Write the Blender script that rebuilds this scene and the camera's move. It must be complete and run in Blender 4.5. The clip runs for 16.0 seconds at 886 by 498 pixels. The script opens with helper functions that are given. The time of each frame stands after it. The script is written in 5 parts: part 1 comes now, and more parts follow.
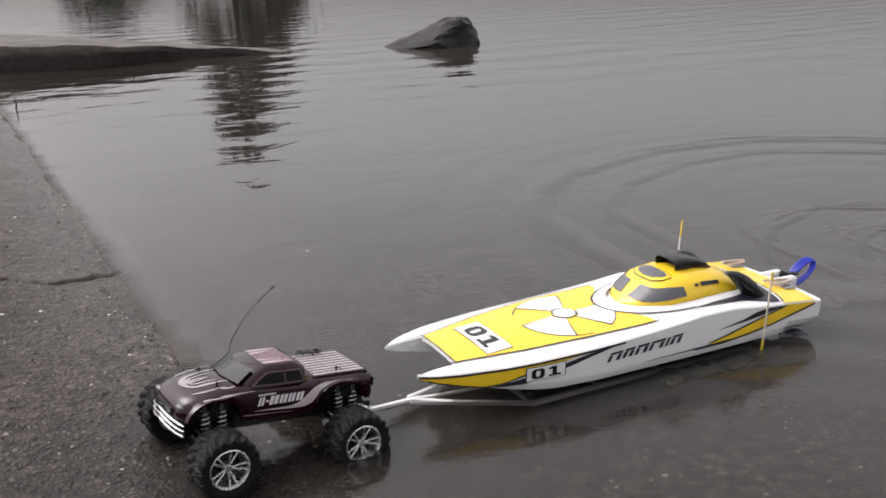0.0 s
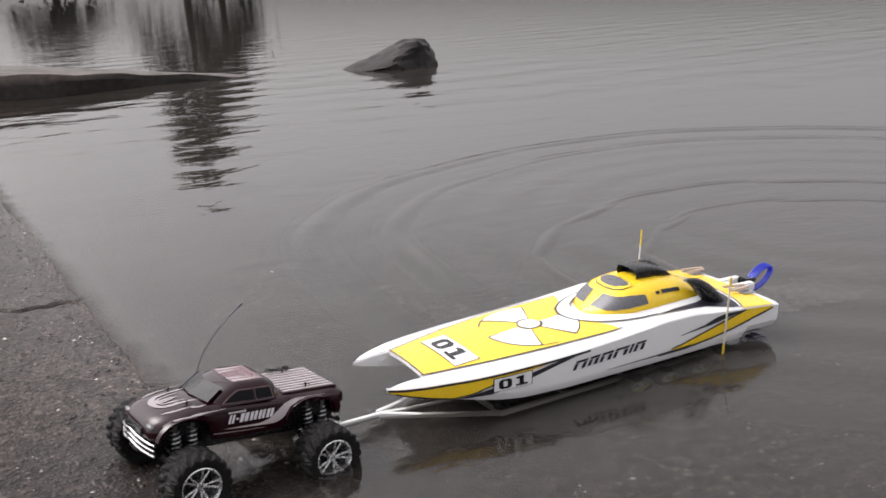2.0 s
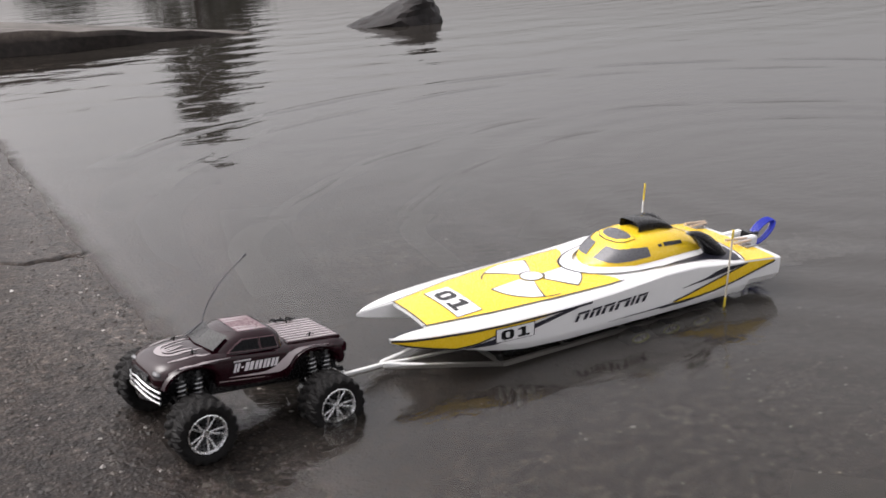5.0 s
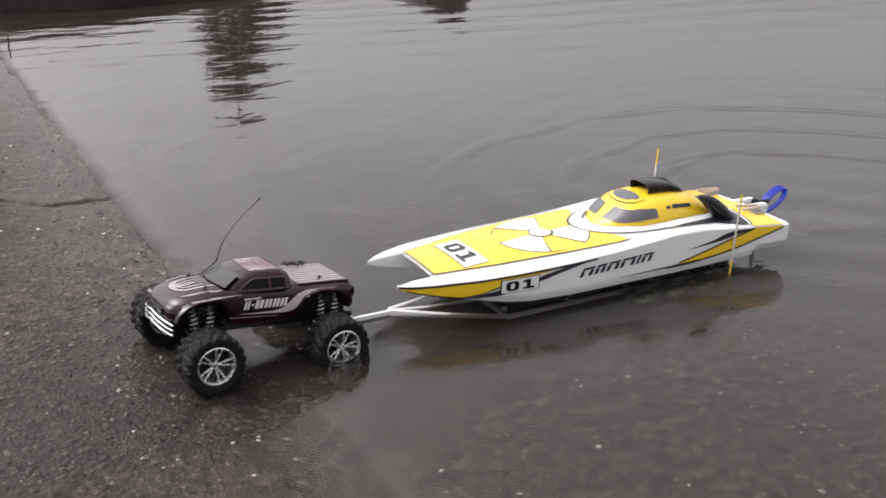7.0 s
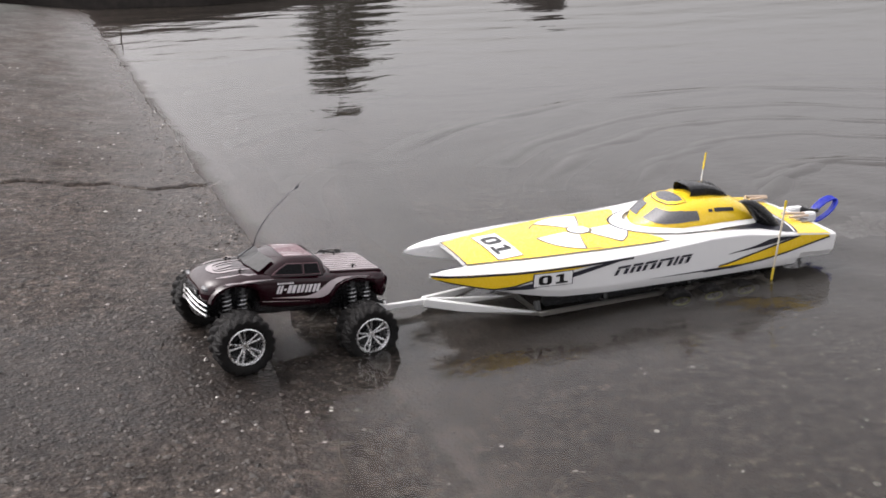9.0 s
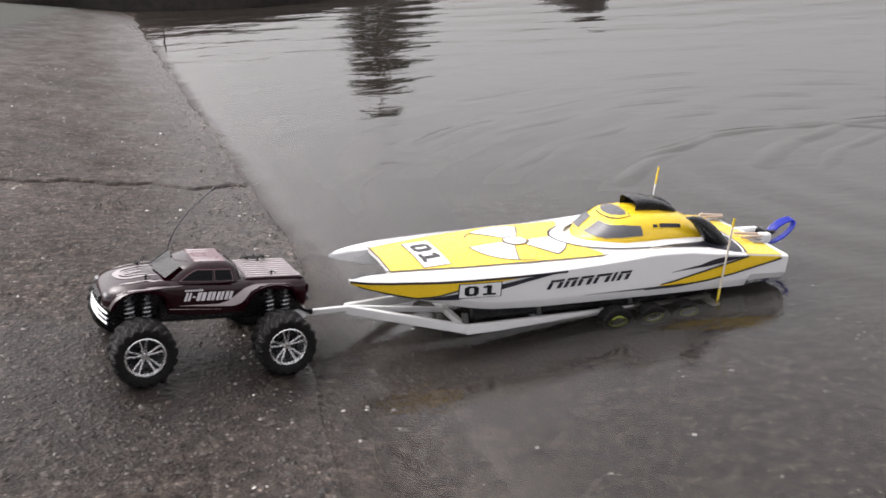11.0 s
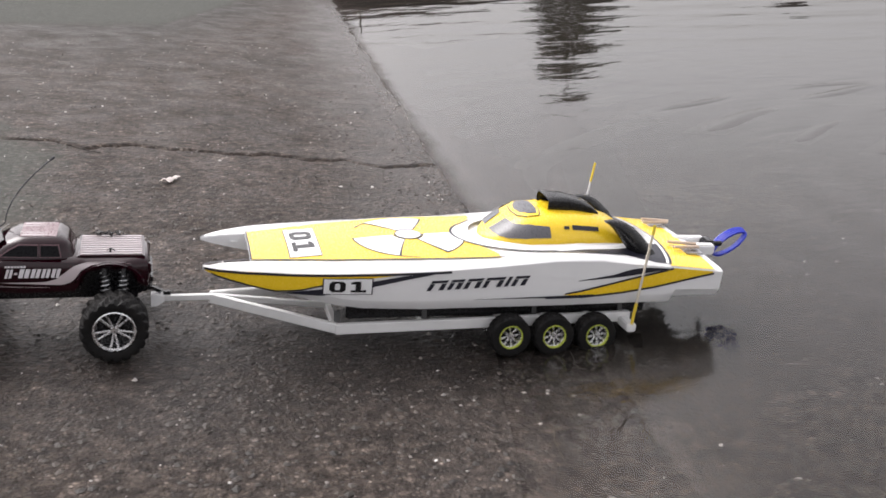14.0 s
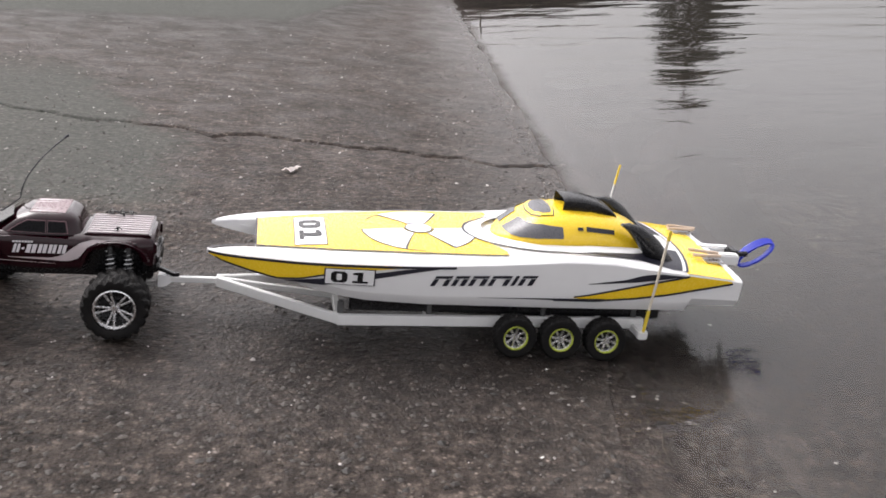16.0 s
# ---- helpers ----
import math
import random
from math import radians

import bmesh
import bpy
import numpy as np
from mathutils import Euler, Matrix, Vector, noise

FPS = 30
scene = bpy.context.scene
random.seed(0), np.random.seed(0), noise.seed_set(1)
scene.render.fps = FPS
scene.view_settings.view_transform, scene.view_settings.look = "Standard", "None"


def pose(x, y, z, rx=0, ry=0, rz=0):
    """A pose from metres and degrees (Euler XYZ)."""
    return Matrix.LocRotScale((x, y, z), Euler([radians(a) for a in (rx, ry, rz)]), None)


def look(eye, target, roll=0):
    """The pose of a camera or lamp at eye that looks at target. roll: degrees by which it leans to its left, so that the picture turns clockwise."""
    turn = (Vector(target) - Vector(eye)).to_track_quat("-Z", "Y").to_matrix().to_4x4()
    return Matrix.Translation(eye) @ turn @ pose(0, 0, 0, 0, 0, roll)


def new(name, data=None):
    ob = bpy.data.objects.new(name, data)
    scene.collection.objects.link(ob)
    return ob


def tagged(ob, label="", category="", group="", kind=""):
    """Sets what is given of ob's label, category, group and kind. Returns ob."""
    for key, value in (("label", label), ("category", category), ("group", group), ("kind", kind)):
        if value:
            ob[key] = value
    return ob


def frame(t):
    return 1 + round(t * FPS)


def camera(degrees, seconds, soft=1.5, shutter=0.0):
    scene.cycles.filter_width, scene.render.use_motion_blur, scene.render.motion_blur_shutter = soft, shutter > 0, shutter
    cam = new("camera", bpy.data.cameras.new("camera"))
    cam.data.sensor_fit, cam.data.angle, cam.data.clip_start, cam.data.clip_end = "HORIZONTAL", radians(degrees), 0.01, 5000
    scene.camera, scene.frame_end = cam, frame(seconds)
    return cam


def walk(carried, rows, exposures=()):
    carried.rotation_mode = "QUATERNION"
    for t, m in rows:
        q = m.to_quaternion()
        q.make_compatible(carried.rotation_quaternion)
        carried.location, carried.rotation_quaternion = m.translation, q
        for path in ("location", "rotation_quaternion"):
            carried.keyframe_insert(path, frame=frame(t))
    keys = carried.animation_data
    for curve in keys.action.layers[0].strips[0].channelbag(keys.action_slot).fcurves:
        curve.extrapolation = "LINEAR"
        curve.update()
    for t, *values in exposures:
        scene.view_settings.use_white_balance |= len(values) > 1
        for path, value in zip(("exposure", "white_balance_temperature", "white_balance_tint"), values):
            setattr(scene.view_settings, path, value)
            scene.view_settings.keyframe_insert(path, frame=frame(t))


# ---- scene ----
CLIP = 16.0
cam = camera(47.6, CLIP, soft=1.7)
# seconds, place in metres, turn in degrees
CAMERA_ROWS = [
    (0, -0.774, -2.058, 1.138, 73.47, 1.76, -34.01),
    (0.5, -0.813, -2.060, 1.134, 73.48, 2.10, -35.84),
    (1, -0.813, -2.076, 1.131, 73.34, 2.68, -36.03),
    (1.5, -0.803, -2.080, 1.136, 73.87, 2.58, -35.99),
    (2, -0.800, -2.086, 1.129, 74.60, 2.70, -36.48),
    (2.5, -0.797, -2.085, 1.129, 73.57, 2.82, -36.67),
    (3, -0.803, -2.085, 1.125, 73.08, 2.93, -36.18),
    (3.5, -0.800, -2.089, 1.126, 73.07, 2.92, -36.32),
    (6, -0.833, -2.116, 1.092, 71.70, 2.35, -35.94),
    (6.5, -0.852, -2.139, 1.082, 71.59, 1.54, -35.80),
    (7, -0.838, -2.207, 1.077, 70.98, 0.88, -34.22),
    (7.5, -0.830, -2.257, 1.074, 70.33, 0.35, -33.48),
    (8, -0.830, -2.283, 1.086, 70.67, 0.79, -32.32),
    (8.5, -0.840, -2.305, 1.081, 71.15, 1.24, -29.53),
    (9, -0.841, -2.323, 1.082, 70.95, 1.10, -28.52),
    (9.5, -0.831, -2.329, 1.083, 70.86, 1.12, -28.76),
    (12, -0.848, -2.323, 1.075, 70.87, 1.74, -22.07),
    (12.5, -0.854, -2.333, 1.081, 70.50, 1.66, -19.86),
    (13, -0.853, -2.336, 1.082, 70.39, 1.48, -19.39),
    (13.5, -0.861, -2.331, 1.080, 70.40, 1.77, -18.60),
    (14, -0.865, -2.328, 1.083, 70.51, 2.06, -15.85),
    (14.5, -0.867, -2.326, 1.081, 70.53, 1.95, -14.95),
    (15, -0.875, -2.330, 1.081, 70.47, 1.90, -12.71),
    (15.5, -0.881, -2.340, 1.080, 70.70, 1.54, -10.77),
    (16, -0.890, -2.343, 1.077, 70.82, 1.35, -9.19),
]
TRUCK_ROWS = [
    (0, 0.050, 0.000, -0.006, -0.70, 7.39, 0.01),
    (6, 0.050, 0.000, -0.006, -0.70, 7.39, 0.01),
    (6.5, 0.050, -0.002, -0.007, -0.71, 7.23, -0.24),
    (7, 0.042, -0.008, -0.006, -0.74, 7.33, -0.32),
    (7.5, 0.017, -0.010, -0.003, -0.65, 7.50, 0.66),
    (8, -0.063, -0.017, 0.008, -0.75, 7.70, -0.42),
    (8.5, -0.096, -0.020, 0.012, -0.65, 7.87, 0.46),
    (9, -0.088, -0.019, 0.011, -0.62, 8.01, 0.58),
    (9.5, -0.104, -0.016, 0.012, -0.73, 8.10, -0.54),
    (12, -0.666, -0.014, 0.085, -0.68, 7.84, -0.19),
    (12.5, -0.796, -0.016, 0.102, -0.76, 7.69, -0.90),
    (13, -0.970, -0.025, 0.126, -0.75, 7.45, -0.78),
    (13.5, -1.117, -0.020, 0.145, -0.52, 7.22, 1.13),
    (14, -1.211, -0.014, 0.158, -0.59, 7.10, 0.66),
    (14.5, -1.280, -0.020, 0.167, -0.76, 6.96, -0.75),
    (15, -1.317, -0.017, 0.172, -0.59, 6.94, 0.67),
    (15.5, -1.396, -0.029, 0.184, -0.53, 6.95, 1.03),
    (16, -1.470, -0.033, 0.193, -0.52, 6.96, 1.06),
]
TRAILER_ROWS = [
    (0, 0.435, -0.010, -0.060, -0.51, 1.31, -6.93),
    (6, 0.435, -0.010, -0.060, -0.51, 1.31, -6.93),
    (6.5, 0.433, -0.014, -0.057, -0.85, 0.87, -7.21),
    (7, 0.426, -0.027, -0.056, -1.07, 1.03, -7.38),
    (7.5, 0.399, -0.032, -0.052, -1.23, 1.33, -7.20),
    (8, 0.324, -0.029, -0.040, -1.21, 2.09, -7.03),
    (8.5, 0.285, -0.034, -0.036, -1.24, 2.23, -6.37),
    (9, 0.291, -0.036, -0.035, -1.40, 2.57, -6.46),
    (9.5, 0.263, -0.024, -0.031, -1.45, 3.56, -6.47),
    (12, -0.304, -0.018, 0.042, -1.32, 5.49, -4.15),
    (12.5, -0.439, -0.026, 0.060, -1.39, 5.82, -3.30),
    (13, -0.617, -0.032, 0.083, -1.22, 6.33, -2.28),
    (13.5, -0.763, -0.027, 0.103, -1.10, 6.96, -1.67),
    (14, -0.856, -0.020, 0.114, -0.93, 7.32, -1.41),
    (14.5, -0.929, -0.026, 0.125, -0.85, 7.49, -0.77),
    (15, -0.964, -0.025, 0.129, -0.80, 7.55, -0.78),
    (15.5, -1.045, -0.029, 0.140, -0.76, 7.72, -0.26),
    (16, -1.119, -0.031, 0.149, -0.79, 7.90, 0.17),
]
walk(cam, [(row[0], pose(*row[1:])) for row in CAMERA_ROWS], [(0.0, -0.06), (1.0, 0.03), (2.0, 0.06), (3.5, 0.02), (6.0, 0.01), (7.5, 0.13), (9.0, 0.23), (12.0, 0.25), (16.0, 0.28)])

# ---- light: a bright overcast sky, the sun high behind cloud ----
SUN_ELEVATION, SUN_AZIMUTH = 52.0, 36.0         # degrees; azimuth from +y towards -x
world = bpy.data.worlds.new("overcast_sky")
scene.world = world
world.use_nodes = True
wn, wl = world.node_tree.nodes, world.node_tree.links
sky = wn.new("ShaderNodeTexSky")
sky.sky_type, sky.sun_disc = "NISHITA", False
sky.sun_elevation, sky.sun_rotation = radians(SUN_ELEVATION), radians(-SUN_AZIMUTH)
sky.air_density, sky.dust_density, sky.ozone_density = 1.0, 4.0, 1.0
grey = wn.new("ShaderNodeHueSaturation")
grey.inputs["Saturation"].default_value = 0.10
wl.new(sky.outputs[0], grey.inputs["Color"])
warm = wn.new("ShaderNodeMix")
warm.data_type, warm.blend_type = "RGBA", "MULTIPLY"
warm.inputs[0].default_value = 1.0
warm.inputs[7].default_value = (1.025, 0.985, 1.0, 1)
wl.new(grey.outputs[0], warm.inputs[6])
# cloud cover: the sky brightens from the horizon to the zenith
height = wn.new("ShaderNodeSeparateXYZ")
wl.new(wn.new("ShaderNodeTexCoord").outputs["Generated"], height.inputs[0])
cover = wn.new("ShaderNodeMapRange")
wl.new(height.outputs[2], cover.inputs["Value"])
for key, value in (("From Min", 0.15), ("From Max", 0.85), ("To Min", 1.13), ("To Max", 1.72)):
    cover.inputs[key].default_value = value
overcast = wn.new("ShaderNodeMix")
overcast.data_type, overcast.blend_type = "RGBA", "MULTIPLY"
overcast.inputs[0].default_value = 1.0
wl.new(warm.outputs[2], overcast.inputs[6])
wl.new(cover.outputs[0], overcast.inputs[7])
wl.new(overcast.outputs[2], wn["Background"].inputs["Color"])
wn["Background"].inputs["Strength"].default_value = 0.19
sun_data = bpy.data.lights.new("sun", "SUN")
sun_data.energy, sun_data.angle, sun_data.color = 0.5, radians(35), (1.0, 0.97, 0.93)
sun = new("sun", sun_data)
a, e = radians(SUN_AZIMUTH), radians(SUN_ELEVATION)
sun.matrix_world = look((-math.sin(a) * math.cos(e) * 40, math.cos(a) * math.cos(e) * 40, math.sin(e) * 40), (0, 0, 0))


# ---- materials ----
class Nodes:
    """A small builder for node materials."""

    def __init__(self, name, rough=0.5, metal=0.0, color=(0.5, 0.5, 0.5)):
        self.mat = bpy.data.materials.new(name)
        self.mat.use_nodes = True
        self.tree = self.mat.node_tree
        self.bsdf = self.tree.nodes["Principled BSDF"]
        self.set("Roughness", rough)
        self.set("Metallic", metal)
        self.set("Base Color", (*color, 1))
        self.spot = None

    def set(self, key, value):
        if isinstance(value, bpy.types.NodeSocket):
            self.tree.links.new(value, self.bsdf.inputs[key])
        else:
            self.bsdf.inputs[key].default_value = value

    def node(self, kind, out=0, **inputs):
        n = self.tree.nodes.new(kind)
        for key, value in inputs.items():
            sock = n.inputs[int(key[1:])] if key[0] == "i" and key[1:].isdigit() else n.inputs[key]
            if isinstance(value, bpy.types.NodeSocket):
                self.tree.links.new(value, sock)
            else:
                sock.default_value = value
        return n.outputs[out]

    def where(self, stretch=(1, 1, 1)):
        coord = self.tree.nodes.new("ShaderNodeTexCoord").outputs["Object"]
        return self.node("ShaderNodeMapping", Vector=coord, Scale=stretch)

    def noise(self, size, detail=4.0, stretch=(1, 1, 1), rough=0.55, distort=0.0):
        return self.node("ShaderNodeTexNoise", Vector=self.where(stretch), Scale=1 / size, Detail=detail, Roughness=rough, Distortion=distort)

    def cells(self, size, out="Distance"):
        return self.node("ShaderNodeTexVoronoi", out=out, Vector=self.where(), Scale=1 / size)

    def ramp(self, fac, *stops):
        n = self.tree.nodes.new("ShaderNodeValToRGB")
        self.tree.links.new(fac, n.inputs[0])
        while len(n.color_ramp.elements) < len(stops):
            n.color_ramp.elements.new(0.5)
        for el, (at, col) in zip(n.color_ramp.elements, stops):
            el.position = at
            el.color = (*col, 1) if isinstance(col, tuple) else (col, col, col, 1)
        return n.outputs[0]

    def mix(self, fac, one, two, blend="MIX"):
        n = self.tree.nodes.new("ShaderNodeMix")
        n.data_type, n.blend_type = "RGBA", blend
        for sock, value in ((n.inputs[0], fac), (n.inputs[6], one), (n.inputs[7], two)):
            if isinstance(value, bpy.types.NodeSocket):
                self.tree.links.new(value, sock)
            else:
                sock.default_value = (*value, 1) if isinstance(value, tuple) else value
        return n.outputs[2]

    def math(self, op, one, two=0.0, clamp=False):
        n = self.tree.nodes.new("ShaderNodeMath")
        n.operation, n.use_clamp = op, clamp
        for sock, value in zip(n.inputs, (one, two)):
            if isinstance(value, bpy.types.NodeSocket):
                self.tree.links.new(value, sock)
            else:
                sock.default_value = value
        return n.outputs[0]

    def bump(self, height, strength=0.3, distance=0.002, normal=None):
        n = self.tree.nodes.new("ShaderNodeBump")
        n.inputs["Strength"].default_value, n.inputs["Distance"].default_value = strength, distance
        self.tree.links.new(height, n.inputs["Height"])
        if normal is not None:
            self.tree.links.new(normal, n.inputs["Normal"])
        self.set("Normal", n.outputs[0])
        return n.outputs[0]


def painted(name, color, rough=0.3, grime=0.12, coat=0.0, gloss=0.5):
    """Moulded or painted model surface: faint unevenness, dust and water marks."""
    m = Nodes(name, rough, 0, color)
    dirt = m.noise(0.05, 5)
    fine = m.noise(0.004, 3)
    dark = tuple(c * 0.6 for c in color)
    m.set("Base Color", m.mix(m.ramp(dirt, (0.45, 0.0), (0.8, grime)), color, dark))
    m.set("Roughness", m.ramp(fine, (0.3, rough * 0.75), (0.75, min(1, rough * 1.35))))
    m.set("Coat Weight", coat)
    m.set("Specular IOR Level", gloss)
    m.bump(fine, 0.05, 0.0004)
    return m.mat


def metal(name, color, rough=0.2):
    m = Nodes(name, rough, 1, color)
    m.set("Roughness", m.ramp(m.noise(0.006, 4), (0.3, rough * 0.6), (0.8, rough * 1.8)))
    return m.mat


def rubber(name="tyre_rubber", color=(0.007, 0.0065, 0.0065)):
    m = Nodes(name, 0.6, 0, color)
    m.set("Specular IOR Level", 0.2)
    mud = m.ramp(m.noise(0.03, 6), (0.5, 0.0), (0.8, 0.5))
    m.set("Base Color", m.mix(mud, color, (0.02, 0.017, 0.014)))
    m.set("Roughness", m.ramp(m.noise(0.012, 4), (0.3, 0.5), (0.7, 0.85)))
    m.bump(m.noise(0.002, 3), 0.2, 0.0006)
    return m.mat


def ramp_concrete():
    """Worn, wet exposed-aggregate concrete of the slipway, drier and paler higher up."""
    m = Nodes("slipway_concrete", 0.5)
    grit, stone = m.cells(0.010), m.cells(0.010, "Color")
    pebble, pebble_tone = m.cells(0.026), m.cells(0.026, "Color")
    fine = m.noise(0.007, 5, rough=0.7)
    blot, stain = m.noise(0.5, 6), m.noise(0.14, 5, (1, 2.2, 1))
    tone = m.ramp(fine, (0.30, (0.022, 0.019, 0.017)), (0.70, (0.058, 0.050, 0.044)))
    chips = m.ramp(m.node("ShaderNodeSeparateColor", Color=stone), (0.0, (0.008, 0.007, 0.006)), (0.5, (0.042, 0.035, 0.030)), (0.86, (0.105, 0.090, 0.076)), (1.0, (0.25, 0.225, 0.20)))
    tone = m.mix(m.ramp(grit, (0.25, 0.6), (0.48, 0.0)), tone, chips)
    large = m.ramp(m.node("ShaderNodeSeparateColor", Color=pebble_tone), (0.0, (0.010, 0.009, 0.008)), (0.6, (0.040, 0.036, 0.032)), (0.97, (0.085, 0.078, 0.07)), (1.0, (0.22, 0.205, 0.19)))
    tone = m.mix(m.ramp(pebble, (0.20, 0.65), (0.36, 0.0)), tone, large)
    tone = m.mix(m.ramp(blot, (0.35, 0.5), (0.65, 0.0)), tone, (0.016, 0.014, 0.012))
    tone = m.mix(m.ramp(stain, (0.55, 0.0), (0.75, 0.3)), tone, (0.050, 0.042, 0.035))
    n = m.tree.nodes.new("ShaderNodeSeparateXYZ")
    m.tree.links.new(m.where(), n.inputs[0])
    x, y = n.outputs[0], n.outputs[1]
    wander = m.math("MULTIPLY", m.math("SUBTRACT", m.noise(0.7, 6), 0.5), 0.75)
    edge = m.math("MULTIPLY", m.math("SUBTRACT", m.noise(0.16, 6, rough=0.65), 0.5), 0.55)
    upper = m.math("SUBTRACT", m.math("SUBTRACT", -1.23, m.math("ADD", x, edge)), m.math("MULTIPLY", m.math("MAXIMUM", m.math("SUBTRACT", y, 1.6), 0.0), 0.42))
    upper = m.ramp(m.math("MULTIPLY", upper, 4.0), (0.0, 0.0), (0.6, 1.0))
    reach = m.ramp(m.math("MULTIPLY", m.math("SUBTRACT", m.math("ADD", y, edge), 0.62), 3.0), (0.0, 0.0), (0.6, 1.0))
    reach = m.math("MULTIPLY", reach, m.ramp(m.math("SUBTRACT", m.math("ADD", y, edge), 2.7), (0.0, 1.0), (0.7, 0.0)))
    line = m.math("ADD", m.math("MULTIPLY", x, 0.4), m.math("MULTIPLY", m.math("MAXIMUM", m.math("ADD", x, 0.85), 0.0), 2.5))
    beyond = m.math("SUBTRACT", m.math("ADD", y, edge), m.math("ADD", line, 5.98))
    silted = m.ramp(m.math("ADD", m.math("MULTIPLY", beyond, 0.5), 0.9), (0.0, 0.0), (0.5, 0.5), (0.85, 0.85))
    beyond = m.ramp(m.math("MULTIPLY", beyond, 2.0), (0.0, 0.0), (0.5, 1.0))
    dry = m.math("MAXIMUM", m.math("MULTIPLY", upper, reach), beyond)
    pale = m.ramp(m.noise(0.02, 6, rough=0.75), (0.3, (0.068, 0.072, 0.065)), (0.55, (0.100, 0.104, 0.095)), (0.75, (0.134, 0.138, 0.127)))
    mottle = m.ramp(m.noise(0.036, 6, (0.8, 1.0, 1), rough=0.7), (0.36, (0.40, 0.38, 0.37)), (0.5, (1.02, 0.98, 0.96)), (0.64, (1.85, 1.80, 1.75)))
    tone = m.mix(1.0, tone, mottle, "MULTIPLY")
    lump, lump_tone = m.cells(0.019), m.cells(0.019, "Color")
    shade = m.ramp(m.node("ShaderNodeSeparateColor", Color=lump_tone), (0.0, (0.48, 0.475, 0.47)), (0.55, (1.0, 0.98, 0.97)), (1.0, (1.75, 1.72, 1.69)))
    shade = m.mix(m.ramp(lump, (0.30, 0.0), (0.62, 0.75)), shade, (0.40, 0.39, 0.385))
    tone = m.mix(0.65, tone, shade, "MULTIPLY")
    tone = m.mix(1.0, tone, (1.44, 1.40, 1.40), "MULTIPLY")
    pale = m.mix(0.35, pale, shade, "MULTIPLY")
    tone = m.mix(m.math("MULTIPLY", silted, 0.65), tone, (0.024, 0.023, 0.020))
    tone = m.mix(m.math("MULTIPLY", dry, 0.8), tone, pale)
    # wet path; its dark tone also paints the shade under truck and trailer
    side = m.math("ADD", m.math("ABSOLUTE", m.math("ADD", y, 0.08)), m.math("MULTIPLY", wander, 0.5))
    damp_shade = m.math("MULTIPLY", m.ramp(m.math("MULTIPLY", side, 1.0), (0.30, 1.0), (0.55, 0.0)), m.ramp(m.math("ADD", m.math("ADD", x, wander), 2.0), (0.35, 0.0), (0.9, 1.0)))
    tone = m.mix(m.math("MULTIPLY", damp_shade, 0.5), tone, (0.010, 0.0085, 0.0085))
    m.set("Base Color", tone)
    film = m.math("ADD", m.math("SUBTRACT", x, m.math("MULTIPLY", y, 0.12)), m.math("MULTIPLY", wander, 0.5))
    film = m.ramp(m.math("ADD", m.math("MULTIPLY", film, 1.3), 0.72), (0.0, 0.0), (0.75, 1.0))
    drowned = m.math("SUBTRACT", m.math("SUBTRACT", x, m.math("MULTIPLY", y, 0.1)), 0.06)
    film = m.math("MULTIPLY", film, m.ramp(m.math("MULTIPLY", drowned, 4.0), (0.0, 1.0), (0.6, 0.0)))
    film = m.math("MAXIMUM", film, m.math("MULTIPLY", damp_shade, 0.35))
    wet = m.ramp(m.noise(0.2, 5), (0.35, 0.45), (0.7, 0.70))
    rough = m.mix(dry, wet, (0.85, 0.85, 0.85))
    m.set("Roughness", m.mix(film, rough, (0.20, 0.20, 0.20)))
    m.set("Specular IOR Level", m.mix(film, (0.08, 0.08, 0.08), (0.24, 0.24, 0.24)))
    height = m.math("ADD", m.math("MULTIPLY", m.ramp(grit, (0.1, 1.0), (0.55, 0.0)), 0.5), m.math("ADD", m.math("MULTIPLY", fine, 0.8), m.math("MULTIPLY", m.ramp(pebble, (0.1, 1.0), (0.45, 0.0)), 0.9)))
    m.bump(height, 0.65, 0.004)
    return m.mat


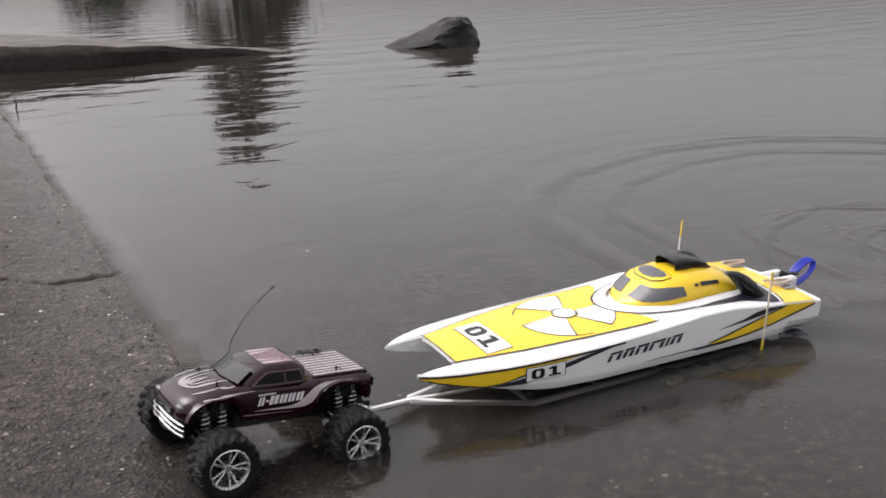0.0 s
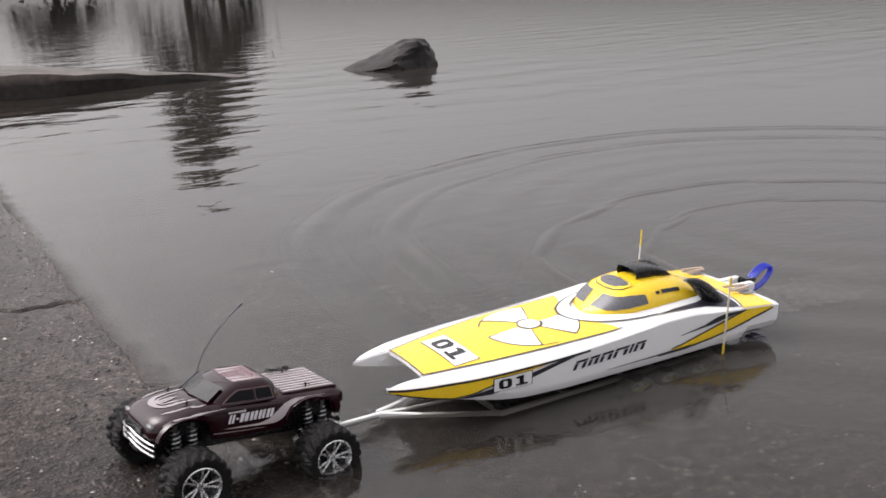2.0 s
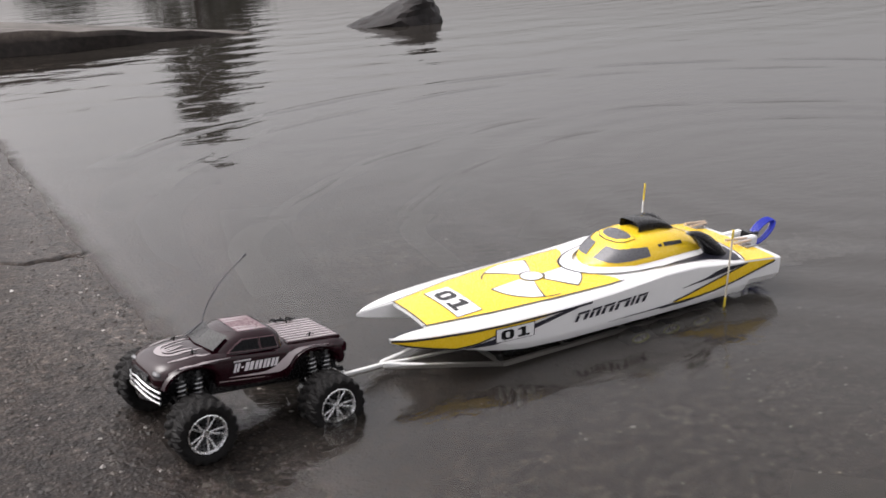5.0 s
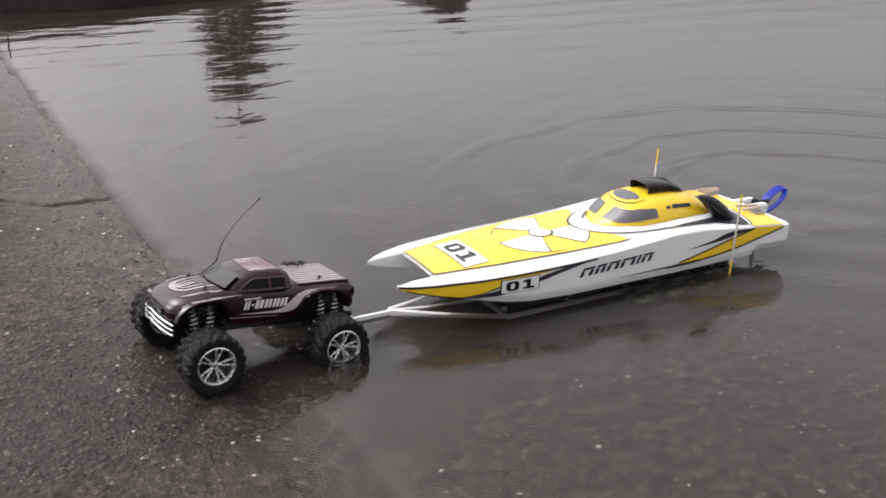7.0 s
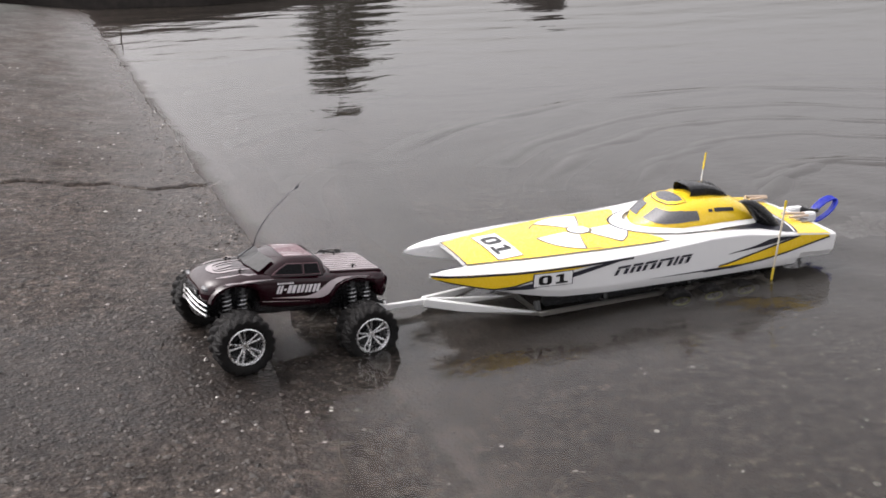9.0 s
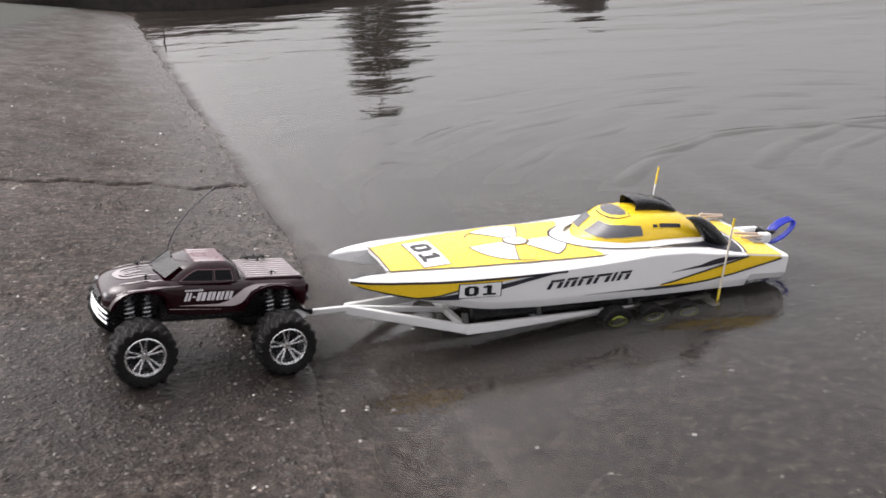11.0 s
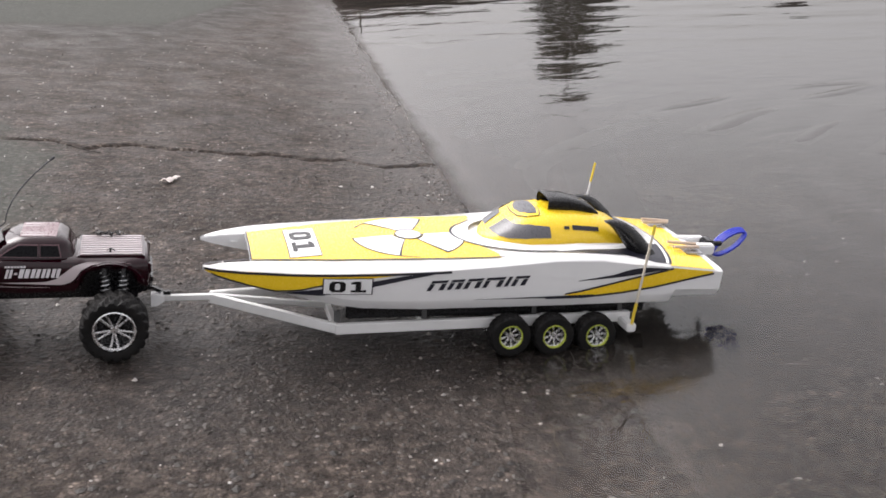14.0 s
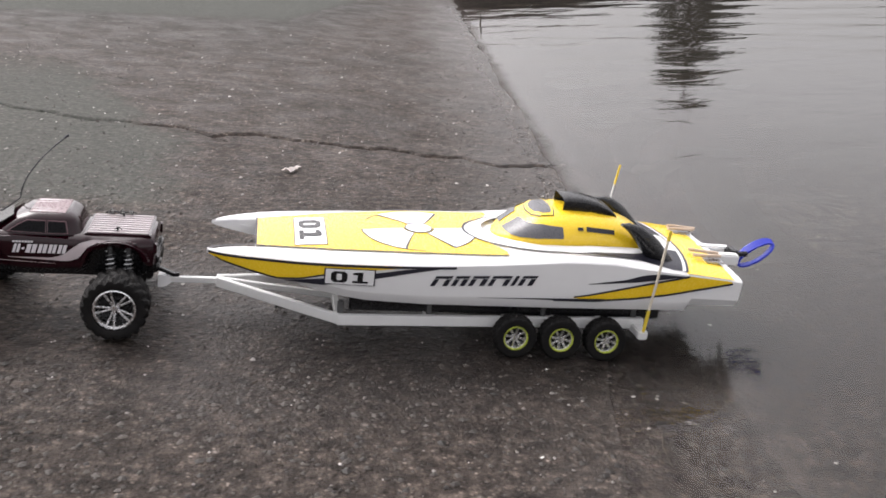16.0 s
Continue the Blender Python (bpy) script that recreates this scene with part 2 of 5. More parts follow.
def water_surface():
    """Clear, slightly murky water: what lies below shows through, the sky lies on it by the angle."""
    m = Nodes("lake_water")
    t = m.tree
    out = t.nodes["Material Output"]
    t.nodes.remove(m.bsdf)
    xyz = t.nodes.new("ShaderNodeSeparateXYZ")
    t.links.new(m.where(), xyz.inputs[0])
    y = xyz.outputs[1]
    bend = m.math("MULTIPLY", m.math("MAXIMUM", y, 0.0), 0.115)
    bend = m.math("ADD", bend, m.math("MULTIPLY", m.math("DIVIDE", m.math("SUBTRACT", y, 0.08), 0.44, True), 0.138))
    bend = m.math("ADD", bend, m.math("MULTIPLY", m.math("MAXIMUM", m.math("MINIMUM", y, 0.0), -1.6), 0.1))
    bend = m.math("ADD", bend, m.math("MULTIPLY", m.math("ADD", m.math("MAXIMUM", m.math("MINIMUM", y, -0.25), -1.6), 0.25), 0.15))
    deep = m.math("ADD", m.math("SUBTRACT", xyz.outputs[0], bend), 0.13)
    low = m.math("ADD", m.noise(0.42, 2, (1.0, 1.5, 1), distort=0.8), m.math("MULTIPLY", m.noise(0.75, 2, (0.55, 1.3, 1), distort=0.6), 1.4))
    low = m.math("MULTIPLY", low, m.ramp(m.math("MULTIPLY", y, 0.2), (0.1, 0.6), (0.6, 1.5)))
    fine = m.math("MULTIPLY", m.noise(0.06, 4, (1.0, 1.6, 1), distort=0.5), m.ramp(m.math("MULTIPLY", y, 0.25), (0.1, 1.0), (0.7, 0.06)))
    bump1 = t.nodes.new("ShaderNodeBump")
    bump1.inputs["Strength"].default_value, bump1.inputs["Distance"].default_value = 0.5, 0.007
    t.links.new(low, bump1.inputs["Height"])
    bump2 = t.nodes.new("ShaderNodeBump")
    bump2.inputs["Strength"].default_value, bump2.inputs["Distance"].default_value = 0.4, 0.0040
    t.links.new(fine, bump2.inputs["Height"])
    t.links.new(bump1.outputs[0], bump2.inputs["Normal"])
    gloss = t.nodes.new("ShaderNodeBsdfGlossy")
    t.links.new(m.ramp(m.math("MULTIPLY", deep, 0.5), (0.0, 0.03), (0.25, 0.020), (0.8, 0.006)), gloss.inputs["Roughness"])
    t.links.new(bump2.outputs[0], gloss.inputs["Normal"])
    clear = t.nodes.new("ShaderNodeBsdfRefraction")
    clear.inputs["Roughness"].default_value, clear.inputs["IOR"].default_value = 0.0, 1.33
    t.links.new(m.ramp(m.math("MULTIPLY", deep, 1.0), (0.0, (1.0, 1.0, 1.0)), (0.5, (0.82, 0.81, 0.77))), clear.inputs[0])
    # murk of the water; its paler inshore colour also paints the surface sheen
    silt_sheen = t.nodes.new("ShaderNodeBsdfDiffuse")
    t.links.new(m.ramp(m.math("MULTIPLY", deep, 1.0), (0.0, (0.095, 0.087, 0.081)), (0.7, (0.036, 0.032, 0.028))), silt_sheen.inputs[0])
    body = t.nodes.new("ShaderNodeMixShader")
    t.links.new(m.ramp(m.math("MULTIPLY", deep, 0.4), (0.0, 0.05), (0.20, 0.16), (0.45, 0.40), (0.70, 0.80), (1.0, 0.97)), body.inputs[0])
    t.links.new(clear.outputs[0], body.inputs[1])
    t.links.new(silt_sheen.outputs[0], body.inputs[2])
    fresnel = t.nodes.new("ShaderNodeFresnel")
    fresnel.inputs[0].default_value = 1.42
    t.links.new(bump2.outputs[0], fresnel.inputs["Normal"])
    top = t.nodes.new("ShaderNodeMixShader")
    shore = m.math("ADD", deep, m.math("MULTIPLY", m.math("SUBTRACT", m.noise(0.09, 5), 0.5), 0.16))
    steep = m.ramp(y, (0.2, 0.36), (0.7, 1.0))
    skin = m.math("MULTIPLY", fresnel.outputs[0], m.ramp(m.math("MULTIPLY", m.math("ADD", shore, 0.07), steep), (0.0, 0.0), (0.13, 1.0)))
    t.links.new(skin, top.inputs[0])
    t.links.new(body.outputs[0], top.inputs[1])
    t.links.new(gloss.outputs[0], top.inputs[2])
    t.links.new(top.outputs[0], out.inputs["Surface"])
    return m.mat


def stone_material(name, dark, light, size=0.1, rough=0.6):
    m = Nodes(name, rough)
    m.set("Specular IOR Level", 0.2)
    m.set("Base Color", m.ramp(m.noise(size, 8, rough=0.65), (0.3, dark), (0.7, light)))
    m.bump(m.noise(size * 0.4, 6), 0.6, size * 0.08)
    return m.mat


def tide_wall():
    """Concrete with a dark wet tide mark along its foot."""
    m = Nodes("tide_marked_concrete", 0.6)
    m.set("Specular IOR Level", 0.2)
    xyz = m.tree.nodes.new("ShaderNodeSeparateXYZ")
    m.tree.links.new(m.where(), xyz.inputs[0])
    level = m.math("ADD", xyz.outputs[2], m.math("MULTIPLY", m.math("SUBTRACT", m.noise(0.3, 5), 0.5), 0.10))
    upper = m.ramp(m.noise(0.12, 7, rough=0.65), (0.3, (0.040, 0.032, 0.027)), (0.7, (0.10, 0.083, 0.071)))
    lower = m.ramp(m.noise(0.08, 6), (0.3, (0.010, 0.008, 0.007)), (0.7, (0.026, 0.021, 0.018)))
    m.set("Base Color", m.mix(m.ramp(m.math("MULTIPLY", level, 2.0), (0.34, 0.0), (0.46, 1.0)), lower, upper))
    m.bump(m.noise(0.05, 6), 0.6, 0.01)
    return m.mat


M_RAMP, M_WATER, M_RUBBER = ramp_concrete(), water_surface(), rubber()
M_WHITE = painted("white_gelcoat", (0.80, 0.80, 0.80), 0.22, 0.06, 0.3)
M_YELLOW = painted("yellow_gelcoat", (0.86, 0.58, 0.025), 0.25, 0.06, 0.3)
M_NAVY = painted("dark_graphics", (0.014, 0.014, 0.024), 0.4, 0.1)
M_BLACK = painted("black_plastic", (0.009, 0.009, 0.010), 0.25, 0.1, 0.0, 0.4)
M_GLASS = painted("smoked_window", (0.10, 0.10, 0.11), 0.3, 0.15)
M_TRAILER = painted("trailer_aluminium_paint", (0.72, 0.72, 0.71), 0.4, 0.15)
M_MAROON = painted("maroon_body_shell", (0.013, 0.0007, 0.0032), 0.14, 0.2, 0.5, 0.15)
# rose: the window trim's colour, and the sky sheen painted on the roof
M_ROSE = painted("rose_trim_and_roof_sheen", (0.14, 0.075, 0.085), 0.3, 0.2)
M_LETTER = painted("pale_lettering", (0.62, 0.60, 0.62), 0.4, 0.1)
M_SILVER = painted("pale_flame_paint", (0.50, 0.44, 0.45), 0.2, 0.2, 0.5)
M_HOOD = painted("grey_flame_paint", (0.27, 0.235, 0.24), 0.2, 0.3, 0.4)
M_SCREEN = painted("tinted_screen", (0.028, 0.028, 0.028), 0.3, 0.2, 0.0, 0.22)
M_TINT = painted("black_window", (0.005, 0.005, 0.006), 0.3, 0.1, 0.0, 0.10)
M_LAMP = painted("clear_lamp_lens", (0.12, 0.12, 0.125), 0.15, 0.1)
M_CHROME = metal("chrome", (0.90, 0.90, 0.91), 0.24)
M_DULL = painted("dull_grey_bracket", (0.09, 0.09, 0.09), 0.6, 0.3, 0.0, 0.2)
M_STEEL = metal("grey_steel", (0.42, 0.42, 0.43), 0.3)
M_LIME = painted("lime_rim", (0.42, 0.48, 0.07), 0.3, 0.1)
M_BLUE = painted("blue_silicone_tube", (0.015, 0.03, 0.42), 0.25, 0.05)
M_STRAP = painted("yellow_strap", (0.70, 0.52, 0.04), 0.6, 0.2)
M_CORD = painted("pale_cord", (0.62, 0.56, 0.46), 0.7, 0.2)
M_WOOD = painted("pale_wood_dowel", (0.56, 0.44, 0.34), 0.6, 0.2)
M_WIRE = painted("dark_antenna_wire", (0.02, 0.02, 0.03), 0.4, 0.1)
M_CRACK_SHADE = stone_material("crack_shade", (0.012, 0.011, 0.010), (0.03, 0.027, 0.024), 0.02, 0.8)
M_ROCK = stone_material("wet_dark_rock", (0.005, 0.0042, 0.0042), (0.024, 0.020, 0.019), 0.16, 0.55)
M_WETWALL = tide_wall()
M_PALE = stone_material("weathered_concrete", (0.045, 0.039, 0.035), (0.17, 0.155, 0.14), 0.3, 0.7)
M_PAPER = painted("crumpled_paper", (0.85, 0.80, 0.77), 0.8, 0.3)
M_TWIG = stone_material("wet_twig", (0.02, 0.014, 0.01), (0.06, 0.045, 0.03), 0.02, 0.6)
M_BARK = stone_material("tree_bark", (0.02, 0.016, 0.013), (0.07, 0.055, 0.045), 0.1, 0.8)
M_LEAF = stone_material("dull_foliage", (0.015, 0.018, 0.012), (0.05, 0.05, 0.03), 0.3, 0.7)


def foam():
    m = Nodes("white_foam", 0.5)
    m.set("Base Color", m.ramp(m.noise(0.02, 5, rough=0.7), (0.34, (0.30, 0.29, 0.28)), (0.60, (0.68, 0.68, 0.68))))
    m.set("Alpha", m.ramp(m.noise(0.035, 6, (0.6, 1.0, 1.0), rough=0.7), (0.34, 0.15), (0.58, 0.85)))
    m.bump(m.noise(0.012, 4), 0.6, 0.006)
    return m.mat


M_FOAM = foam()


# ---- mesh helpers ----
def mesh_of(name, bm, material, smooth=False, angle=0.6):
    me = bpy.data.meshes.new(name)
    bm.normal_update()
    if smooth:
        for f in bm.faces:
            f.smooth = True
        for ed in bm.edges:
            ed.smooth = ed.calc_face_angle(0.0) < angle
    bm.to_mesh(me)
    bm.free()
    me.materials.append(material)
    return me


def part(name, bm, material, parent, label="", smooth=True, at=None):
    """Links a bmesh as one mesh object under a thing or part."""
    ob = new(name, mesh_of(name, bm, material, smooth))
    if parent is not None:
        ob.parent = parent
    if at is not None:
        ob.matrix_basis = at
    return tagged(ob, label)


def thing(name, label, category, group=""):
    ob = new(name)
    ob.empty_display_size = 0.05
    return tagged(ob, label, category, group)


def box(bm, lo, hi, bevel=0.0):
    m = Matrix.LocRotScale([(a + b) / 2 for a, b in zip(lo, hi)], None, [b - a for a, b in zip(lo, hi)])
    got = bmesh.ops.create_cube(bm, size=1, matrix=m)["verts"]
    if bevel:
        edges = list({e for v in got for e in v.link_edges})
        bmesh.ops.bevel(bm, geom=edges, offset=bevel, segments=2, affect="EDGES", clamp_overlap=True)
    return bm


def bar(bm, p, q, w, h=None, bevel=0.0, up=(0, 0, 1)):
    """A square-section bar from p to q, w wide and h high."""
    p, q = Vector(p), Vector(q)
    d = q - p
    x = d.normalized()
    y = Vector(up).cross(x).normalized()
    z = x.cross(y)
    m = Matrix((x, y, z)).transposed().to_4x4()
    m.translation = (p + q) / 2
    got = bmesh.ops.create_cube(bm, size=1, matrix=m @ Matrix.Diagonal((d.length, w, h or w, 1)))["verts"]
    if bevel:
        bmesh.ops.bevel(bm, geom=list({e for v in got for e in v.link_edges}), offset=bevel, segments=1, affect="EDGES")
    return bm


def tube(bm, points, radius, sides=8, taper=1.0, closed=False):
    """A round tube along points."""
    pts = [Vector(p) for p in points]
    n = len(pts)
    rings = []
    side = None
    for i, p in enumerate(pts):
        d = (pts[(i + 1) % n if closed else min(i + 1, n - 1)] - pts[i - 1 if (i or closed) else 0]).normalized()
        side = d.orthogonal().normalized() if side is None else (side - d * side.dot(d)).normalized()
        other = d.cross(side)
        r = radius * (1 + (taper - 1) * i / max(1, n - 1))
        rings.append([bm.verts.new(p + r * (math.cos(a) * side + math.sin(a) * other)) for a in (2 * math.pi * k / sides for k in range(sides))])
    for i in range(n if closed else n - 1):
        a, b = rings[i], rings[(i + 1) % n]
        for k in range(sides):
            bm.faces.new((a[k], a[(k + 1) % sides], b[(k + 1) % sides], b[k]))
    if not closed:
        bm.faces.new(rings[0][::-1])
        bm.faces.new(rings[-1])
    return bm


def lathe(bm, profile, steps=32, axis="y"):
    """Turns (radius, along) pairs round the axis."""
    rings = []
    for r, s in profile:
        ring = []
        for k in range(steps):
            a = 2 * math.pi * k / steps
            c, d = r * math.cos(a), r * math.sin(a)
            ring.append(bm.verts.new((c, s, d) if axis == "y" else (c, d, s)))
        rings.append(ring)
    for a, b in zip(rings, rings[1:]):
        for k in range(steps):
            bm.faces.new((a[k], a[(k + 1) % steps], b[(k + 1) % steps], b[k]))
    return bm


def loft(bm, rings, caps=True, loop=True):
    vs = [[bm.verts.new(p) for p in ring] for ring in rings]
    n = len(vs[0])
    for a, b in zip(vs, vs[1:]):
        for k in range(n if loop else n - 1):
            bm.faces.new((a[k], a[(k + 1) % n], b[(k + 1) % n], b[k]))
    if caps and loop:
        bm.faces.new(vs[0][::-1])
        bm.faces.new(vs[-1])
    bmesh.ops.recalc_face_normals(bm, faces=bm.faces)
    return bm


def curve(x, table):
    """Smoothly read a table of (x, value)."""
    if x <= table[0][0]:
        return table[0][1]
    for (a, u), (b, v) in zip(table, table[1:]):
        if x <= b:
            s = (x - a) / (b - a)
            return u + (v - u) * s
    return table[-1][1]


def sheet(xs, ys, height, material, name):
    """A grid over xs and ys with the given heights, as one mesh."""
    X, Y = np.meshgrid(xs, ys, indexing="ij")
    co = np.stack([X, Y, height(X, Y)], -1).reshape(-1, 3)
    n, m = len(xs), len(ys)
    i = (np.arange(n - 1)[:, None] * m + np.arange(m - 1)).ravel()
    faces = np.stack([i, i + m, i + m + 1, i + 1], -1)
    me = bpy.data.meshes.new(name)
    me.from_pydata(co.tolist(), [], faces.tolist())
    me.materials.append(material)
    me.shade_smooth()
    return new(name, me)


def spread(dense_from, dense_to, step, far_from, far_to, growth=1.25):
    """Even steps in the middle, growing ones outside."""
    mid = list(np.arange(dense_from, dense_to + step / 2, step))
    low, high, s = [], [], step
    while dense_from - sum_of(low) > far_from:
        s *= growth
        low.append(s)
    s = step
    while dense_to + sum_of(high) < far_to:
        s *= growth
        high.append(s)
    a = dense_from - np.cumsum(low)
    b = dense_to + np.cumsum(high)
    return np.concatenate([a[::-1], mid, b])


def sum_of(values):
    return float(np.sum(values)) if len(values) else 0.0


# ---- the slipway and the water ----
# height over the distance from the waterline: a steady slope, a gentler apron in the shallows, then the lake bed
SHELF = ((-7.0, 0.03, 0.16, 1.0, 1.5, 1.8, 12.0), (0.91, -0.0039, -0.017, -0.078, -0.094, -0.115, -1.56))
CRACK = [(-2.57, 2.18), (-2.06, 2.04), (-1.81, 1.92), (-1.64, 1.87), (-1.39, 1.86), (-1.30, 1.82), (-1.20, 1.74), (-1.12, 1.79), (-0.98, 1.80), (-0.85, 1.76), (-0.73, 1.71), (-0.46, 1.69), (-0.33, 1.64), (-0.19, 1.62), (-0.08, 1.55), (0.04, 1.54), (0.22, 1.62)]


def ground_height(X, Y):
    """The slipway falls along x with a slight cross fall, levels off on land and under the lake."""
    near = 0.1 * np.maximum(Y, -1.6) + 0.15 * np.minimum(np.maximum(Y, -1.6) + 0.25, 0)
    aside = np.clip(Y / 0.60, 0, 1)
    cross = np.where(Y > 0, 0.115 * np.minimum(Y, 9) + 0.138 * aside * aside * (3 - 2 * aside), near)
    u = X - 0.02 - cross
    z = np.interp(u, SHELF[0], SHELF[1])
    z = np.where(u < -7, 0.91 + 0.13 * (1 - np.exp(np.minimum(u + 7, 0))), z)
    z = np.where(u > 12, -1.56 - 0.5 * (1 - np.exp(-np.maximum(u - 12, 0) * 0.25)), z)
    wave = 0.0022 * np.sin(2.1 * X + 1.7 * Y) * np.sin(1.3 * Y - 0.8 * X + 1) + 0.0012 * np.sin(9 * X + 2 * Y) * np.sin(7 * Y + 3 * X)
    cx, cy = np.array(CRACK).T
    line = np.interp(X, cx, cy) + 0.014 * np.sin(23 * X) + 0.008 * np.sin(61 * X + 1)
    width = 0.010 + 0.009 * np.sin(5 * X + 0.6) ** 2
    inside = (X > -2.55) & (X < 0.22)
    dip = np.where(inside, 0.022 * np.exp(-((Y - line) / width) ** 2), 0)
    return z + wave - dip


near_x = spread(-2.6, 1.0, 0.016, -400, 500, 1.30)
near_y = np.concatenate([spread(-1.6, 1.45, 0.018, -400, 1.45, 1.3)[:-1], np.arange(1.45, 2.24, 0.007), spread(2.24, 3.0, 0.02, 2.24, 700, 1.28)])
near_y = np.unique(near_y.round(4))
ground = tagged(sheet(near_x, near_y, ground_height, M_RAMP, "ground"), "worn wet concrete slipway sloping into the lake", "slipway", kind="structure")

WATER_LEVEL = 0.022
RING_X, RING_Y = 3.2, 0.4


def water_height(X, Y):
    """Level water with faint rings round the stern and low waves beyond."""
    r = np.hypot(X - RING_X, Y - RING_Y)
    turn = np.arctan2(Y - RING_Y, X - RING_X)
    ring = WATER_LEVEL + 0.0015 * np.sin(2 * math.pi * r / 0.30 + 0.5 * np.sin(3 * turn)) * np.exp(-((r - 1.5) / 0.8) ** 2)
    far = np.clip((Y - 2.0) / 3, 0, 1) * np.exp(-np.maximum(r - 14, 0) / 6)
    swell = 0.0016 * np.sin(2.1 * X + 7.3 * Y + 1.5 * np.sin(1.1 * X + 0.4 * Y)) + 0.0008 * np.sin(-4.3 * X + 10.7 * Y + 2.0 * np.sin(0.8 * X - 0.7 * Y)) + 0.0006 * np.sin(7.1 * X + 15.0 * Y + 1.2 * np.sin(2.3 * X))
    return ring + swell * far


water_x = spread(-0.9, 4.5, 0.03, -1.3, 600, 1.22)
water_y = np.concatenate([spread(-2.2, 6.0, 0.03, -300, 6.0, 1.22)[:-1], np.arange(6.0, 13.0, 0.06), spread(13.0, 14.0, 0.1, 13.0, 700, 1.22)])
lake = tagged(sheet(water_x, water_y, water_height, M_WATER, "water"), "calm grey lake water with spreading ripples", "water", kind="structure")
lake.visible_shadow = False          # daylight reaches the bed


def make_ripple(cx, cy, radius, start, end, half, high):
    """One low arc of a ring on the lake, round its centre."""
    bm = bmesh.new()
    rows = []
    for k in range(25):
        u = k / 24
        a = radians(start + (end - start) * u)
        r = radius + .03 * math.sin(5 * a + radius) + .012 * math.sin(13 * a)
        fade = math.sin(math.pi * u) ** .7
        row = []
        for j in range(13):
            v = -1 + j / 6
            z = WATER_LEVEL - .0016 + high * fade * math.cos(v * math.pi / 2) ** 2
            row.append(bm.verts.new((cx + (r + half * v) * math.cos(a), cy + (r + half * v) * math.sin(a), z)))
        rows.append(row)
    for p, q in zip(rows, rows[1:]):
        for j in range(12):
            bm.faces.new((p[j], p[j + 1], q[j + 1], q[j]))
    bmesh.ops.recalc_face_normals(bm, faces=bm.faces)
    for f in bm.faces:
        if f.normal.z < 0:
            f.normal_flip()
    ripple = new("ripple", mesh_of("ripple", bm, M_WATER, True, 3.0))
    ripple.visible_shadow = False
    return tagged(ripple, "low grey ring ripple spreading over the lake", "ripple", "ripples spreading from the stern")


# each ring: its start in seconds, centre, first radius, speed, half width, height, first and last angle
RIPPLES = []
for born, cx, cy, radius, speed, half, high, first, last in ((0, 3.2, .40, 1.52, .42, .120, .0095, 0, 176), (0, 3.2, .40, 1.18, .40, .095, .0070, 10, 164), (0, 2.75, .05, .50, .36, .060, .0060, 10, 164), (0, 2.75, .05, .16, .32, .050, .0045, 10, 164), (0, 2.75, .05, 1.25, .20, .065, .0035, 215, 290), (5.6, 2.5, .10, .95, .34, .100, .0060, 0, 132), (5.9, 2.5, .10, .55, .34, .090, .0055, 0, 132), (6.4, 2.4, .10, .35, .36, .085, .0055, 10, 142), (7.2, 2.4, .10, .25, .36, .075, .0045, 10, 142), (8.5, 2.4, .08, .25, .36, .080, .0085, 30, 140), (8.9, 3.05, -.1, .25, .42, .100, .0095, 25, 146), (9.3, 3.05, -.1, .15, .42, .070, .0060, 25, 146), (10.0, 3.05, -.1, .20, .42, .085, .0075, 25, 146)):
    for k in range(int((last - first) / 22)):
        a0 = first + 22 * k
        shape = radius + 1.0
        RIPPLES.append((make_ripple(cx, cy, shape, a0 - 6, a0 + 28, half, high * (1 if k % 2 else .93)), radius - shape, speed, a0 + 11, born, cx + math.cos(radians(a0 + 11)) * radius))


# ---- the catamaran: x from bow to stern, y across, z from the trailer's tread level ----
GUNWALE_Y = [(0, .100), (.02, .116), (.04, .129), (.1, .153), (.2, .175), (.3, .187), (.4, .193), (.5, .196), (1.29, .196)]
GUNWALE_Z = [(0, .1905), (.04, .194), (.12, .199), (.24, .2025), (.35, .207), (.45, .211), (.55, .216), (.68, .226), (.82, .240), (.93, .242), (1.0, .235), (1.06, .230), (1.12, .2255), (1.266, .213)]
DECK_Y = [(0, .099), (.04, .097), (.107, .099), (.29, .136), (.47, .157), (.64, .162), (1.29, .160)]
DECK_Z = [(0, .188), (.04, .195), (.107, .201), (.29, .214), (.47, .225), (.64, .230), (.9, .245), (1.1, .234), (1.266, .217)]
CROWN_Z = [(0, .202), (.107, .205), (.29, .221), (.48, .232), (.64, .237), (.9, .248), (1.1, .239), (1.266, .221)]
KEEL_Z = [(0, .181), (.04, .169), (.1, .156), (.16, .144), (.24, .126), (.34, .109), (.5, .107), (.83, .113), (1.138, .122), (1.145, .137), (1.29, .141)]
INNER = .095


def deck_height(x, y):
    """The upper surface of the boat."""
    y, ye, yg = abs(y), curve(x, DECK_Y), curve(x, GUNWALE_Y)
    ze, zg = curve(x, DECK_Z), curve(x, GUNWALE_Z)
    if y <= ye:
        return ze + (curve(x, CROWN_Z) - ze) * (1 - (y / ye) ** 2)
    return ze + (zg - ze) * min(1, (y - ye) / max(yg - ye, 1e-4))


def side_out(x, z):
    """How far out the outer side of a hull lies at that height."""
    zg, zb = curve(x, GUNWALE_Z), curve(x, KEEL_Z)
    s = min(max((zg - z) / max(zg - zb, 1e-4), 0), 1)
    return curve(x, GUNWALE_Y) * (1 - .03 * s * s)


